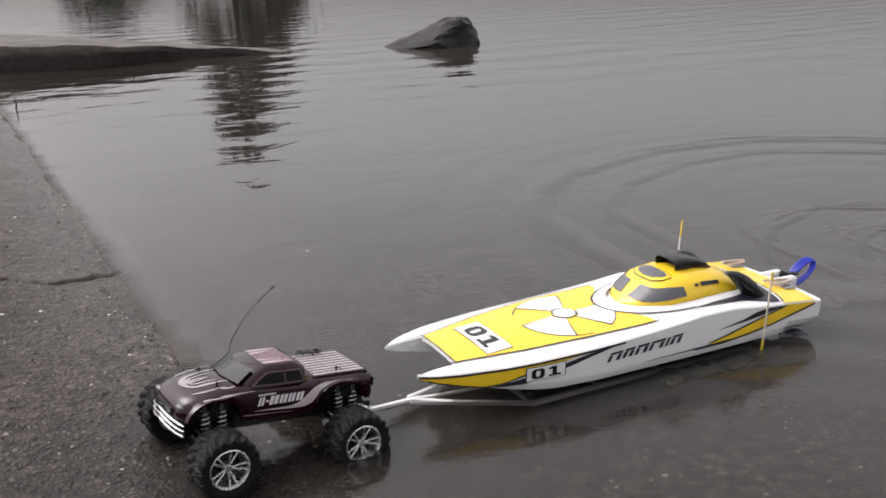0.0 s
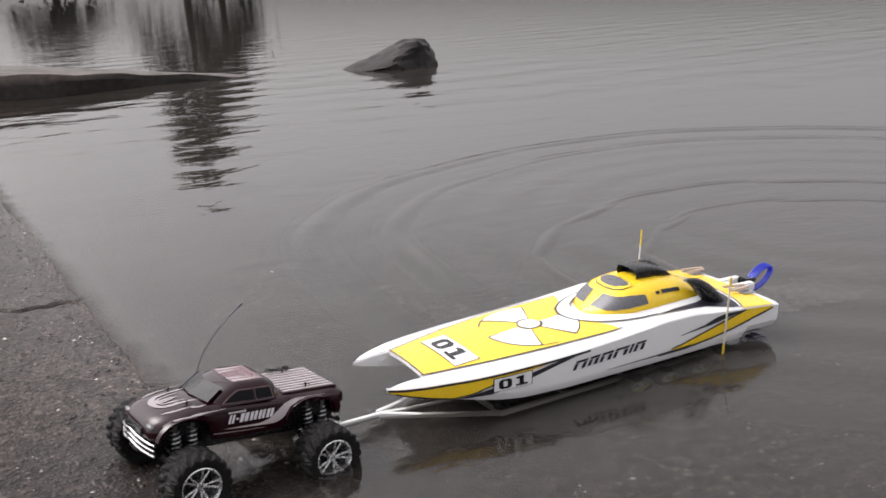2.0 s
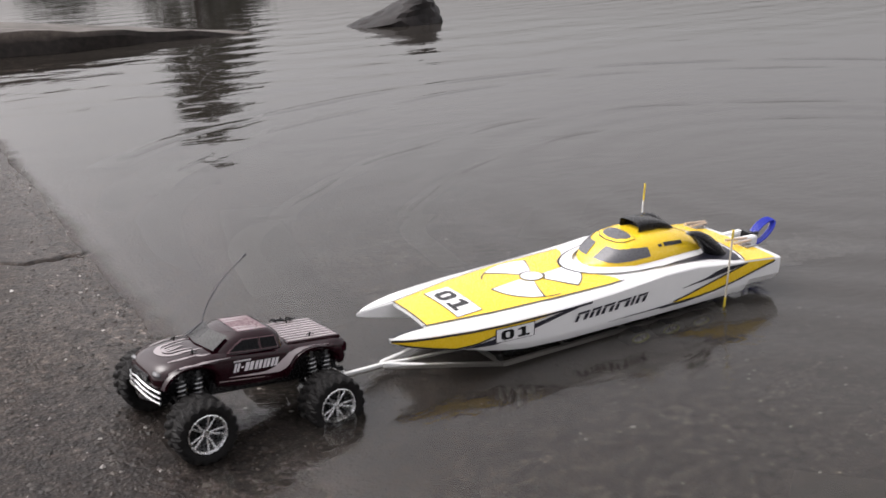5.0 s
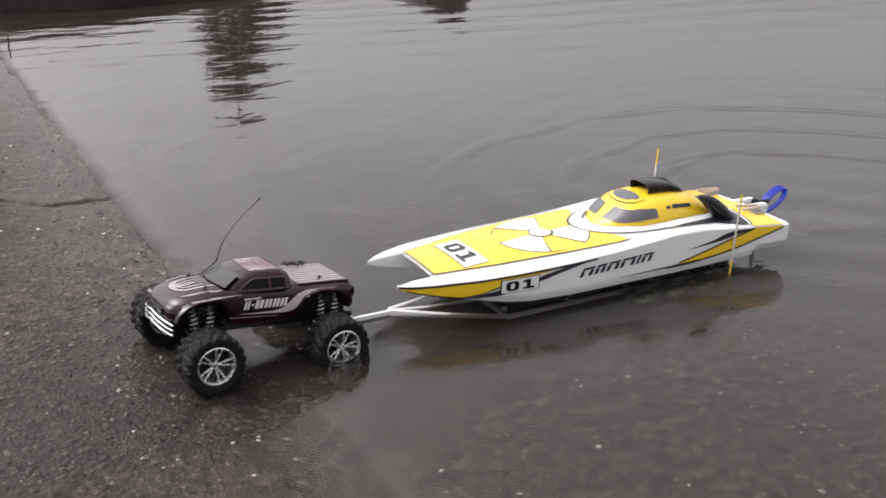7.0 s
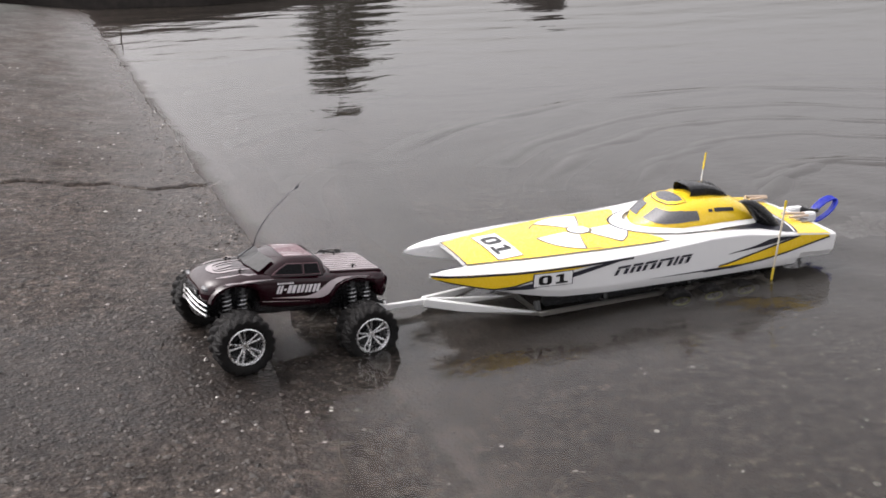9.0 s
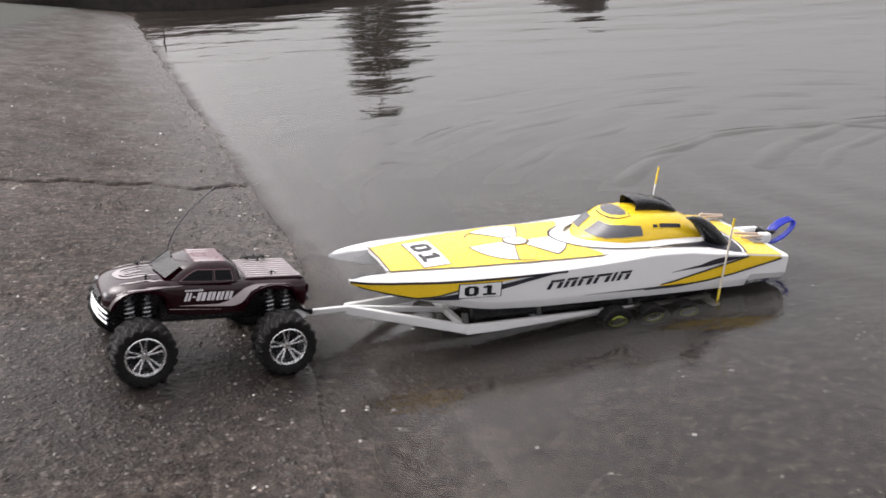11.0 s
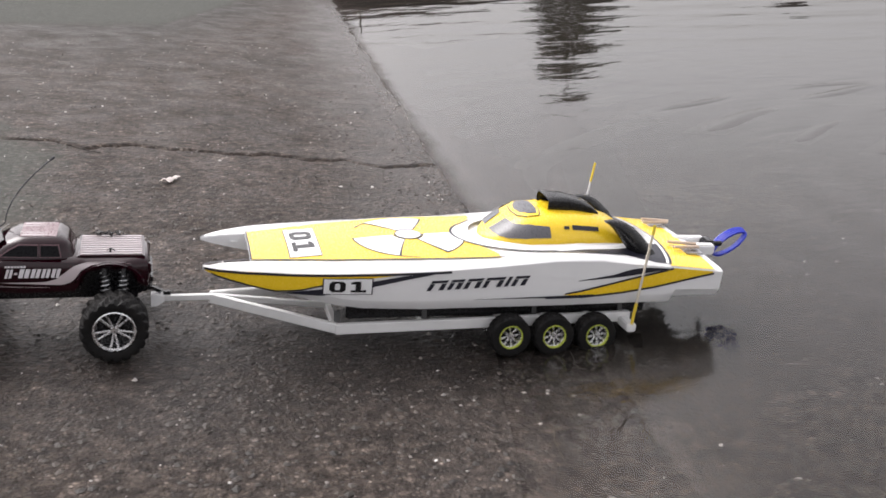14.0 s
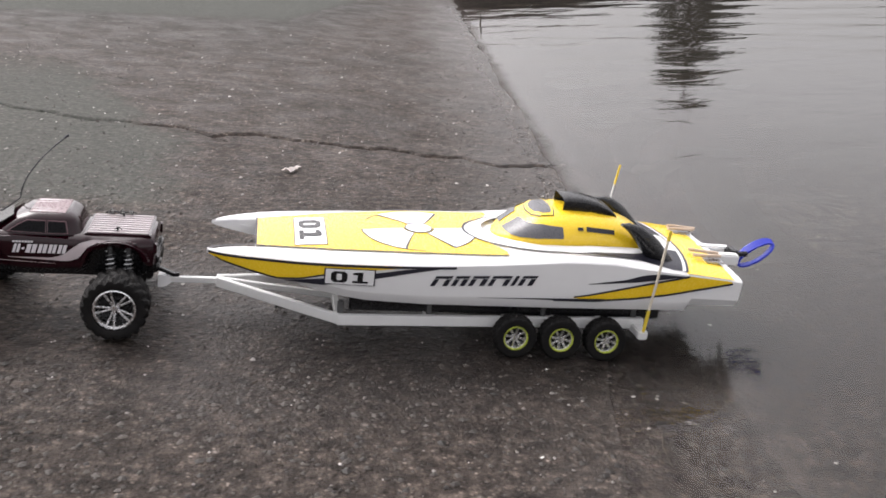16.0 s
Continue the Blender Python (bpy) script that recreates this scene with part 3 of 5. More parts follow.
def steps(a, b, n):
    return [a + (b - a) * i / n for i in range(n + 1)]


def top_strip(bm, xs, low, high, lift=.0016, across=4):
    """A thin skin on the deck between two lines y = low(x) and y = high(x)."""
    rows = []
    for x in xs:
        a, b = low(x), high(x)
        rows.append([bm.verts.new((x, y, deck_height(x, y) + lift)) for y in steps(a, b, across)])
    for p, q in zip(rows, rows[1:]):
        for k in range(across):
            bm.faces.new((p[k], q[k], q[k + 1], p[k + 1]))
    return bm


def side_strip(bm, xs, low, high, lift=.0016, across=3, sides=(-1, 1)):
    """A thin skin on the outer side of the hulls between two lines z = low(x) and z = high(x)."""
    for s in sides:
        rows = []
        for x in xs:
            rows.append([bm.verts.new((x, s * (side_out(x, z) + lift), z)) for z in steps(low(x), high(x), across)])
        for p, q in zip(rows, rows[1:]):
            for k in range(across):
                face = (p[k], q[k], q[k + 1], p[k + 1])
                bm.faces.new(face if s < 0 else face[::-1])
    return bm


def lines(*pairs):
    """A function that reads the line through the given points."""
    return lambda x: curve(x, pairs)


def top_polar(bm, cx, cy, r0, r1, a0, a1, n=12, rings=3, lift=.002, bend=0.0):
    """A sector of a ring on the deck; bend sweeps its outer end round."""
    rows = []
    for i in range(rings + 1):
        r = r0 + (r1 - r0) * i / rings
        row = []
        for a in steps(a0, a1, n):
            b = radians(a + bend * i / rings)
            x, y = cx + r * math.cos(b), cy + r * math.sin(b)
            row.append(bm.verts.new((x, y, deck_height(x, y) + lift)))
        rows.append(row)
    for p, q in zip(rows, rows[1:]):
        for k in range(n):
            bm.faces.new((p[k], q[k], q[k + 1], p[k + 1]))
    return bm


def put_number(bm, wide, high, place):
    """The race number 01 in heavy block figures, centred."""
    def quad(*pts):
        bm.faces.new([bm.verts.new(place(u * wide, v * high)) for u, v in pts])

    outer = ((-.47, -.30), (-.39, -.5), (-.14, -.5), (-.06, -.30), (-.06, .30), (-.14, .5), (-.39, .5), (-.47, .30))
    inner = ((-.33, -.22), (-.30, -.30), (-.23, -.30), (-.20, -.22), (-.20, .22), (-.23, .30), (-.30, .30), (-.33, .22))
    for k in range(8):
        j = (k + 1) % 8
        quad(outer[k], outer[j], inner[j], inner[k])
    quad((.19, -.30), (.33, -.30), (.33, .5), (.19, .5))
    quad((.07, .24), (.19, .24), (.19, .5), (.07, .40))
    quad((.07, -.5), (.46, -.5), (.46, -.30), (.07, -.30))
    return bm


def make_boat():
    boat = thing("speedboat", "yellow and white racing catamaran model strapped on its trailer", "model boat")
    # hull: two sponsons and the deck between them
    bm = bmesh.new()
    xs = [0, .012, .03, .05, .08, .12, .16, .2, .25, .3, .36, .43, .5, .58, .66, .74, .82, .88, .94, 1.0, 1.06, 1.10, 1.138, 1.145, 1.19, 1.23, 1.266]
    for s in (-1, 1):
        rings = []
        for x in xs:
            ye, ze, yg, zg, zb = (curve(x, t) for t in (DECK_Y, DECK_Z, GUNWALE_Y, GUNWALE_Z, KEEL_Z))
            yi = min(INNER, ye - .001)
            if x == 0:
                yi, ye, yg = .0985, .0992, .1005
            k = (yg - yi)
            deep = min(1, (zg - zb) / .04)
            ring = [(yi, ze - .003), (ye, ze), ((ye + yg) / 2, (ze + zg) / 2 + .001), (yg - .004, zg + .0008), (yg, zg - .003), (side_out(x, zg * .66 + zb * .34), zg * .66 + zb * .34), (side_out(x, zg * .3 + zb * .7), zg * .3 + zb * .7), (side_out(x, zb + .025 * deep) - .0005, zb + .025 * deep), (yg - .06 * k - .010 * deep, zb + .004 * deep), (yg - .3 * k, zb), (yi + .10 * k, zb + .001 * deep), (yi, zb + .003 * deep), (yi, (ze + zb) / 2)]
            rings.append([(x, s * y, z) for y, z in ring])
        loft(bm, rings)
    rings = []
    for x in [v for v in xs if v >= .12]:
        x = max(x, .107) if x > .13 else .107
        ye, roof = curve(x, DECK_Y), curve(x, DECK_Z) - curve(x, [(.107, .010), (.25, .045)])
        ys = steps(-ye, ye, 10)
        rings.append([(x, y, deck_height(x, y) - .0005) for y in ys] + [(x, INNER * f, roof + .005 * (1 - f * f)) for f in (1, .5, 0, -.5, -1)])
    loft(bm, rings)
    part("hull", bm, M_WHITE, boat, "glossy white twin hull")
    # yellow fore deck with a hollowed rear edge round the cockpit
    bm = bmesh.new()
    n = 22
    rows = []
    for i in range(n + 1):
        row = []
        for j in range(15):
            f = -1 + 2 * j / 14
            rear = .690 - .062 * (1 - min(1, abs(f) * 1.25) ** 2)
            x = .108 + (rear - .108) * i / n
            y = f * (curve(x, DECK_Y) - .004)
            row.append(bm.verts.new((x, y, deck_height(x, y) + .0012)))
        rows.append(row)
    for p, q in zip(rows, rows[1:]):
        for k in range(14):
            bm.faces.new((p[k], q[k], q[k + 1], p[k + 1]))
    part("deck_panel", bm, M_YELLOW, boat, "bright yellow fore deck")
    # yellow rear deck with a bowed front edge
    bm = bmesh.new()
    rows = []
    for i in range(9):
        row = []
        for j in range(17):
            y = .1945 * (-1 + 2 * j / 16)
            x = (1.123 + .034 * (1 - (y / .188) ** 2)) * (1 - i / 8) + 1.244 * i / 8
            row.append(bm.verts.new((x, y, deck_height(x, y) + .0012)))
        rows.append(row)
    for p, q in zip(rows, rows[1:]):
        for k in range(16):
            bm.faces.new((p[k], q[k], q[k + 1], p[k + 1]))
    part("rear_deck_panel", bm, M_YELLOW, boat, "bright yellow rear deck")
    bm = bmesh.new()
    rows = []
    for j in range(25):
        y = .188 * (-1 + 2 * j / 24)
        x = 1.123 + .034 * (1 - (y / .188) ** 2)
        rows.append([bm.verts.new((x + d, y, deck_height(x + d, y) + .0024)) for d in (-.0045, .0030)])
    for p, q in zip(rows, rows[1:]):
        bm.faces.new((p[0], p[1], q[1], q[0]))
    part("pinstripe", bm, M_NAVY, boat)
    bm = bmesh.new()
    rows = []
    for j in range(25):
        y = .188 * (-1 + 2 * j / 24)
        x = 1.123 + .034 * (1 - (y / .188) ** 2)
        rows.append([bm.verts.new((x + d, y, deck_height(x + d, y) + .0030)) for d in (-.0125, -.0046)])
    for p, q in zip(rows, rows[1:]):
        bm.faces.new((p[0], p[1], q[1], q[0]))
    part("white_border", bm, M_WHITE, boat)

    def skin(name, material, xs, low, high, lift, label="", across=3):
        """One painted area on each side of the hull."""
        for s in (-1, 1):
            g = bmesh.new()
            side_strip(g, xs, low, high, lift, across, (s,))
            part(name, g, material, boat, label)

    def deck_line(xs, low, high):
        for s in (-1, 1):
            g = bmesh.new()
            top_strip(g, xs, lambda x: s * low(x), lambda x: s * high(x), .0030, 1)
            part("pinstripe", g, M_NAVY, boat)

    # sides: yellow bow flash and stern flash
    skin("bow_flash", M_YELLOW, steps(.004, .44, 26), lines((0, .1815), (.02, .1755), (.038, .1725), (.087, .1650), (.157, .153), (.213, .160), (.288, .181), (.44, .203)), lambda x: curve(x, GUNWALE_Z) - .0035, .0016, "yellow bow flash on the hull side")
    skin("stern_flash", M_YELLOW, steps(.85, 1.238, 22), lines((.85, .150), (.911, .147), (1.0, .158), (1.081, .172), (1.238, .2085)), lines((.85, .153), (.89, .160), (1.023, .195), (1.118, .219), (1.13, .221), (1.238, .2125)), .0016, "yellow stern flash on the hull side")
    # dark graphics and outlines
    skin("side_graphic", M_NAVY, steps(.172, .545, 24), lines((.172, .1495), (.262, .1470), (.377, .172), (.45, .190), (.545, .2105)), lines((.172, .1500), (.262, .164), (.377, .186), (.45, .2005), (.545, .2115)), .0016, "dark swept side graphic")
    skin("side_graphic", M_NAVY, steps(.88, 1.118, 16), lines((.88, .1865), (1.0, .1985), (1.118, .2185)), lines((.88, .1875), (.97, .203), (1.01, .2165), (1.05, .2225), (1.118, .2195)), .0016, "dark swept side graphic")
    skin("side_graphic", M_NAVY, steps(.62, .95, 18), lines((.62, .1395), (.8, .1425), (.95, .1500)), lines((.62, .140), (.8, .1465), (.92, .1515), (.95, .1505)), .0016, "dark swept side graphic")
    deck_line(steps(.004, .70, 40), lambda x: curve(x, DECK_Y) - .0052, lambda x: curve(x, DECK_Y) - .0010)
    g = bmesh.new()
    top_strip(g, steps(.1068, .1105, 1), lambda x: -.095, lambda x: .095, .0022, 12)
    part("pinstripe", g, M_NAVY, boat)
    skin("pinstripe", M_NAVY, steps(.003, .56, 30), lambda x: curve(x, GUNWALE_Z) - .0085, lambda x: curve(x, GUNWALE_Z) - .0025, .0032, "", 1)
    skin("pinstripe", M_NAVY, steps(.02, .30, 20), lines((.0, .1800), (.038, .1705), (.087, .1625), (.157, .1505), (.213, .1575), (.30, .181)), lines((.0, .1830), (.038, .1745), (.087, .1665), (.157, .1545), (.213, .1615), (.30, .1855)), .0030, "", 1)
    skin("pinstripe", M_NAVY, steps(.80, 1.24, 22), lines((.80, .1405), (.90, .1430), (1.0, .1540), (1.081, .1680), (1.24, .2050)), lines((.80, .1440), (.90, .1482), (1.0, .1592), (1.081, .1732), (1.24, .2105)), .0036, "", 1)
    skin("pinstripe", M_NAVY, steps(.85, 1.127, 16), lines((.85, .1515), (.89, .1585), (1.023, .1925), (1.127, .2180)), lines((.85, .1555), (.89, .1630), (1.023, .1975), (1.127, .2230)), .0036, "", 1)
    # hazard-fan emblem on the fore deck
    hub_x, hub_y = .496, 0.0
    dark, pale = bmesh.new(), bmesh.new()
    for mid in (94, 214, 330):
        top_polar(dark, hub_x, hub_y, .036, .142, mid - 34, mid + 34, 16, 6, .0020, 4)
        top_polar(pale, hub_x, hub_y, .039, .1388, mid - 31.8, mid + 31.8, 16, 6, .0026, 4)
        # the hooked end of each blade's rim
        top_polar(dark, hub_x, hub_y, .1385, .142, mid + 38, mid + 58, 8, 1, .0020, -3)
    top_polar(dark, hub_x, hub_y, .0, .0345, 0, 360, 28, 2, .0028)
    top_polar(pale, hub_x, hub_y, .0, .0312, 0, 360, 28, 2, .0034)
    part("emblem_outline", dark, M_NAVY, boat)
    part("emblem", pale, M_WHITE, boat, "white three-bladed fan emblem")
    # number panels: deck and both sides
    bm, edge = bmesh.new(), bmesh.new()
    top_strip(edge, steps(.195, .272, 4), lambda x: -.105, lambda x: .084, .0022, 10)
    top_strip(bm, steps(.1974, .2696, 4), lambda x: -.1026, lambda x: .0816, .0028, 10)
    part("number_panel_edge", edge, M_NAVY, boat)
    panel = part("number_panel", bm, M_WHITE, boat, "white deck panel with a black race number")
    bm = bmesh.new()
    put_number(bm, .140, .052, lambda u, v: (.2335 + v, -.010 - u, deck_height(.2335 + v, -.010 - u) + .0040))
    part("number", bm, M_BLACK, panel, "black race number 01", smooth=False)
    for s in (-1, 1):
        plate = bmesh.new()
        rim_bm = bmesh.new()
        side_strip(rim_bm, steps(.262, .377, 6), lines((.2, .1505), (.4, .1550)), lines((.2, .1890), (.4, .1960)), .0030, 2, (s,))
        side_strip(plate, steps(.265, .374, 6), lines((.2, .1522), (.4, .1567)), lines((.2, .1873), (.4, .1943)), .0038, 2, (s,))
        part("number_panel_edge", rim_bm, M_NAVY, boat)
        panel = part("number_panel", plate, M_WHITE, boat, "white side panel with a black race number")
        bm = bmesh.new()
        put_number(bm, .090, .0265, lambda u, v: (.3195 + u * -s, s * (side_out(.3195 + u * -s, .174) + .0050), .1730 + v + .02 * u * -s))
        part("number", bm, M_BLACK, panel, "black race number 01", smooth=False)
        # the maker's word mark, as plain slanted shapes
        # (left, right, low, high) of each plain block, in shares of the mark's height
        STROKES = ((.000, .040, 0, 1), (.048, .080, 0, 1), (.088, .126, 0, 1), (.134, .180, 0, 1), (.188, .197, 0, 1), (.205, .240, 0, 1))
        for left, right, low, high in STROKES:
            bm = bmesh.new()

            def spot(u, f):
                x = (.503 + u if s < 0 else .743 - u)
                z = .1635 + .014 * (x - .503) / .25 + .0255 * f
                return (x - s * .012 * f, s * (side_out(x, z) + .0022), z)

            def patch(u0, u1, f0, f1):
                bm.faces.new([bm.verts.new(spot(u, f)) for u, f in ((u0, f0), (u1, f0), (u1, f1), (u0, f1))])
            if right - left < .02:
                patch(left, right, low, high)
            else:
                patch(left, right, .74, 1)
                patch(left, left + .011, 0, .68)
                patch(right - .012, right, 0, .68)
            part("mark_block", bm, M_NAVY, boat, "dark slanted block of the word mark")
    # cockpit: white collar, yellow canopy, windows
    CAN = [(.676, .012, .240), (.688, .050, .249), (.708, .080, .266), (.740, .100, .290), (.78, .113, .311), (.845, .117, .320), (.91, .114, .319), (.97, .105, .309), (1.03, .094, .288), (1.07, .080, .264), (1.09, .066, .243)]

    def canopy(x, a, lift=0.0):
        w, zt = curve(x, [(c[0], c[1]) for c in CAN]), curve(x, [(c[0], c[2]) for c in CAN])
        base = curve(x, CROWN_Z) - .008
        ca, sa = math.cos(radians(a)), math.sin(radians(a))
        return (x, (w + lift) * math.copysign(abs(ca) ** .75, -ca), base + (zt - base + lift) * abs(sa) ** .85)

    bm = bmesh.new()
    loft(bm, [[canopy(x, a) for a in steps(0, 180, 22)] for x in (.676, .680, .686, .693, .702, .715, .735, .755, .78, .81, .845, .875, .91, .94, .97, 1.0, 1.03, 1.05, 1.07, 1.09)])
    cockpit = part("canopy", bm, M_YELLOW, boat, "domed yellow cockpit canopy")
    bm = bmesh.new()
    rings = []
    for f, lift in ((1.20, .0015), (1.16, .004), (1.10, .006), (1.0, .009)):
        ring = []
        for k in range(40):
            a = 2 * math.pi * k / 40
            x = .860 + (.225 if math.cos(a) < 0 else .25) * f * .93 * math.cos(a)
            y = .118 * f * math.sin(a)
            ring.append((x, y, deck_height(min(x, 1.25), y) + lift))
        rings.append(ring)
    loft(bm, rings, caps=False)
    part("cockpit_collar", bm, M_WHITE, boat, "white collar round the cockpit")
    bm = bmesh.new()
    rows = []
    for k in range(33):
        a = radians(95 + 170 * k / 32)
        row = []
        for f in (1.195, 1.225):
            x, y = .860 + .225 * f * .93 * math.cos(a), .118 * f * math.sin(a)
            row.append(bm.verts.new((x, y, deck_height(x, y) + .0032)))
        rows.append(row)
    for p, q in zip(rows, rows[1:]):
        bm.faces.new((p[0], q[0], q[1], p[1]))
    part("pinstripe", bm, M_NAVY, boat)

    def window(name, low, high, material, label, lift=.0022):
        """A pane on the canopy between a lower and an upper line of (x, angle) points."""
        g = bmesh.new()
        rows = []
        n = len(low) - 1
        for i in range(n * 4 + 1):
            k, u = min(i // 4, n - 1), i / 4 - min(i // 4, n - 1)
            a, b = ([p + (q - p) * u for p, q in zip(e[k], e[k + 1])] for e in (low, high))
            rows.append([g.verts.new(canopy(a[0] + (b[0] - a[0]) * v, a[1] + (b[1] - a[1]) * v, lift)) for v in steps(0, 1, 6)])
        for p, q in zip(rows, rows[1:]):
            for k in range(6):
                g.faces.new((p[k], q[k], q[k + 1], p[k + 1]))
        bmesh.ops.recalc_face_normals(g, faces=g.faces)
        return part(name, g, material, cockpit, label)

    LOW = ((.697, 82), (.700, 58), (.710, 37), (.728, 25), (.765, 19), (.829, 18))
    HIGH = ((.736, 82), (.741, 67), (.750, 57), (.766, 49), (.790, 43), (.827, 38))
    window("windscreen", LOW, HIGH, M_GLASS, "smoked grey wraparound window")
    window("windscreen", [(x, 180 - a) for x, a in LOW], [(x, 180 - a) for x, a in HIGH], M_GLASS, "smoked grey wraparound window")
    EDGE0, EDGE1 = ((.780, 65), (.763, 76), (.758, 90), (.763, 104), (.780, 115)), ((.808, 65), (.813, 76), (.815, 90), (.813, 104), (.808, 115))
    window("hatch_edge", [(x - .004, a + (a - 90) * .06) for x, a in EDGE0], [(x + .003, a + (a - 90) * .06) for x, a in EDGE1], M_NAVY, "", .0016)
    window("hatch_border", [(x - .0015, a + (a - 90) * .03) for x, a in EDGE0], [(x + .001, a + (a - 90) * .03) for x, a in EDGE1], M_YELLOW, "yellow hatch border", .0022)
    window("roof_hatch", [(x + .006, 90 + (a - 90) * .8) for x, a in EDGE0], [(x - .003, 90 + (a - 90) * .8) for x, a in EDGE1], M_GLASS, "dark rounded roof hatch", .0028)
    # small word mark plate on the canopy side
    for s, a0 in ((1, 33), (-1, 147)):
        g = bmesh.new()
        for xa, xb, aa, ab in ((.864, .878, a0 - 1, a0 + 5), (.886, .960, a0 - 2, a0 + 7)):
            vs = [g.verts.new(canopy(x, a0 + s * (a - a0), .0026)) for x, a in ((xa, aa), (xb, aa), (xb, ab), (xa, ab))]
            g.faces.new(vs)
        bmesh.ops.recalc_face_normals(g, faces=g.faces)
        part("badge", g, M_NAVY, cockpit, "small dark badge")
    # air scoop on the roof
    bm = bmesh.new()
    rings = []
    for x, w, z0, z1 in ((.838, .044, .312, .345), (.852, .045, .312, .348), (.890, .044, .309, .347), (.928, .042, .306, .340), (.958, .038, .302, .328), (.982, .030, .298, .309)):
        rings.append([(x, w * math.copysign(abs(math.cos(a)) ** .5, math.cos(a)), z0 + (z1 - z0) * (.5 + .5 * math.copysign(abs(math.sin(a)) ** .6, math.sin(a)))) for a in (2 * math.pi * k / 16 for k in range(16))])
    loft(bm, rings)
    front = [f for f in bm.faces if len(f.verts) == 16 and f.calc_center_median().x < .85]
    inset = bmesh.ops.inset_region(bm, faces=front, thickness=.005, depth=0)
    for f in front:
        for v in f.verts:
            v.co.x += .03
    part("air_scoop", bm, M_BLACK, boat, "glossy black roof air scoop")
    # black horn-shaped intakes either side of the canopy
    for s in (-1, 1):
        bm = bmesh.new()
        rings = []
        for x, z, thick, y, half in ((.970, .310, .003, .106, .008), (.986, .308, .009, .108, .016), (1.006, .299, .016, .111, .023), (1.030, .280, .022, .115, .028), (1.054, .257, .025, .118, .030), (1.078, .232, .024, .119, .030), (1.105, .214, .018, .124, .026), (1.122, .206, .010, .127, .018)):
            tilt = radians(40)
            rings.append([(x + thick * math.sin(a) * math.sin(tilt), s * (y + half * math.cos(a)), z + thick * math.sin(a) * math.cos(tilt)) for a in (2 * math.pi * k / 16 for k in range(16))])
        loft(bm, rings)
        part("intake_fairing", bm, M_BLACK, boat, "curved glossy black intake fairing")
    # flat dark wedge on the deck behind each side pod
    for s in (-1, 1):
        bm = bmesh.new()
        rows = []
        for i in range(13):
            y = .062 + .124 * i / 12
            x1 = 1.1215 + .034 * (1 - (y / .188) ** 2)
            x0 = curve(y, [(.062, 1.085), (.10, 1.0), (.128, .97), (.145, .99), (.165, 1.03), (.178, 1.062), (.187, 1.09)])
            rows.append([bm.verts.new((x, s * y, deck_height(x, y) + .0018)) for x in steps(x0, x1, 5)])
        for p, q in zip(rows, rows[1:]):
            for k in range(5):
                face = (p[k], p[k + 1], q[k + 1], q[k])
                bm.faces.new(face if s > 0 else face[::-1])
        part("rear_wedge", bm, M_NAVY, boat, "dark wedge on the rear deck")
        bm = bmesh.new()
        top_strip(bm, steps(.82, 1.03, 10), lambda x: s * (.151 - .034 * ((x - .82) / .21) ** 1.3), lambda x: s * (.152 + .004 * (x - .82) / .21), .0030, 3)
        part("deck_graphic", bm, M_NAVY, boat)
    # deck fittings
    for x, y, turn in ((1.225, .120, .004), (1.238, .148, -.005), (1.215, -.058, -.006), (1.212, -.088, .004)):
        bm = bmesh.new()
        tube(bm, [(x - .036, y - turn, deck_height(x, y) + .013), (x + .040, y + turn, deck_height(x, y) + .011)], .0042, 8)
        part("dowel", bm, M_WOOD, boat, "pale wooden dowel peg")
    for y in (-.085, .135):
        bm = bmesh.new()
        z = deck_height(1.22, y)
        box(bm, (1.205, y - .030, z + .001), (1.252, y + .030, z + .0055), .001)
        part("mounting_plate", bm, M_STEEL, boat, "dull grey mounting plate")
    for y in (-.03, .03):
        bm = bmesh.new()
        box(bm, (1.235, y - .013, .198), (1.328, y + .013, .226), .004)
        part("drive_bracket", bm, M_WHITE, boat, "white stern drive bracket")
    bm = bmesh.new()
    box(bm, (1.312, -.022, .198), (1.340, .022, .230), .005)
    tube(bm, [(1.338, 0, .215), (1.368, 0, .217)], .007, 10)
    part("steering_block", bm, M_BLACK, boat, "black steering block")
    bm = bmesh.new()
    for k in range(4):
        pts = []
        for i in range(25):
            u = 2 * math.pi * i / 24
            along, off = .052 * math.cos(u), (.013 + .002 * k) * math.sin(u)
            pts.append((1.388 + .80 * along - .60 * off + .002 * k, -.010 + .008 * k + .010 * math.sin(u), .220 + .60 * along + .80 * off))
        tube(bm, pts, .0034, 8)
    part("hose_coil", bm, M_BLUE, boat, "coiled blue silicone hose")
    bm = bmesh.new()
    tube(bm, [(1.28, .0, .2), (1.318, .0, .19), (1.322, 0, .165), (1.320, 0, .150)], .005, 8)
    box(bm, (1.312, -.002, .138), (1.328, .002, .165), .001)
    part("rudder", bm, M_STEEL, boat, "grey metal stern drive leg and rudder")
    bm = bmesh.new()
    tube(bm, [(1.030, .172, .232), (1.043, .180, .330)], .0024, 6)
    part("antenna_tube", bm, M_WHITE, boat, "white antenna tube")
    bm = bmesh.new()
    tube(bm, [(1.043, .180, .330), (1.052, .187, .382)], .0030, 6)
    part("antenna_tip", bm, M_STRAP, boat, "yellow antenna tip")
    bm = bmesh.new()
    box(bm, (.070, .0925, .174), (.092, .0955, .184), .001)
    box(bm, (.076, .0915, .177), (.086, .0930, .181))
    part("bow_eye", bm, M_WHITE, boat, "small white bow fitting")
    return boat


boat = make_boat()


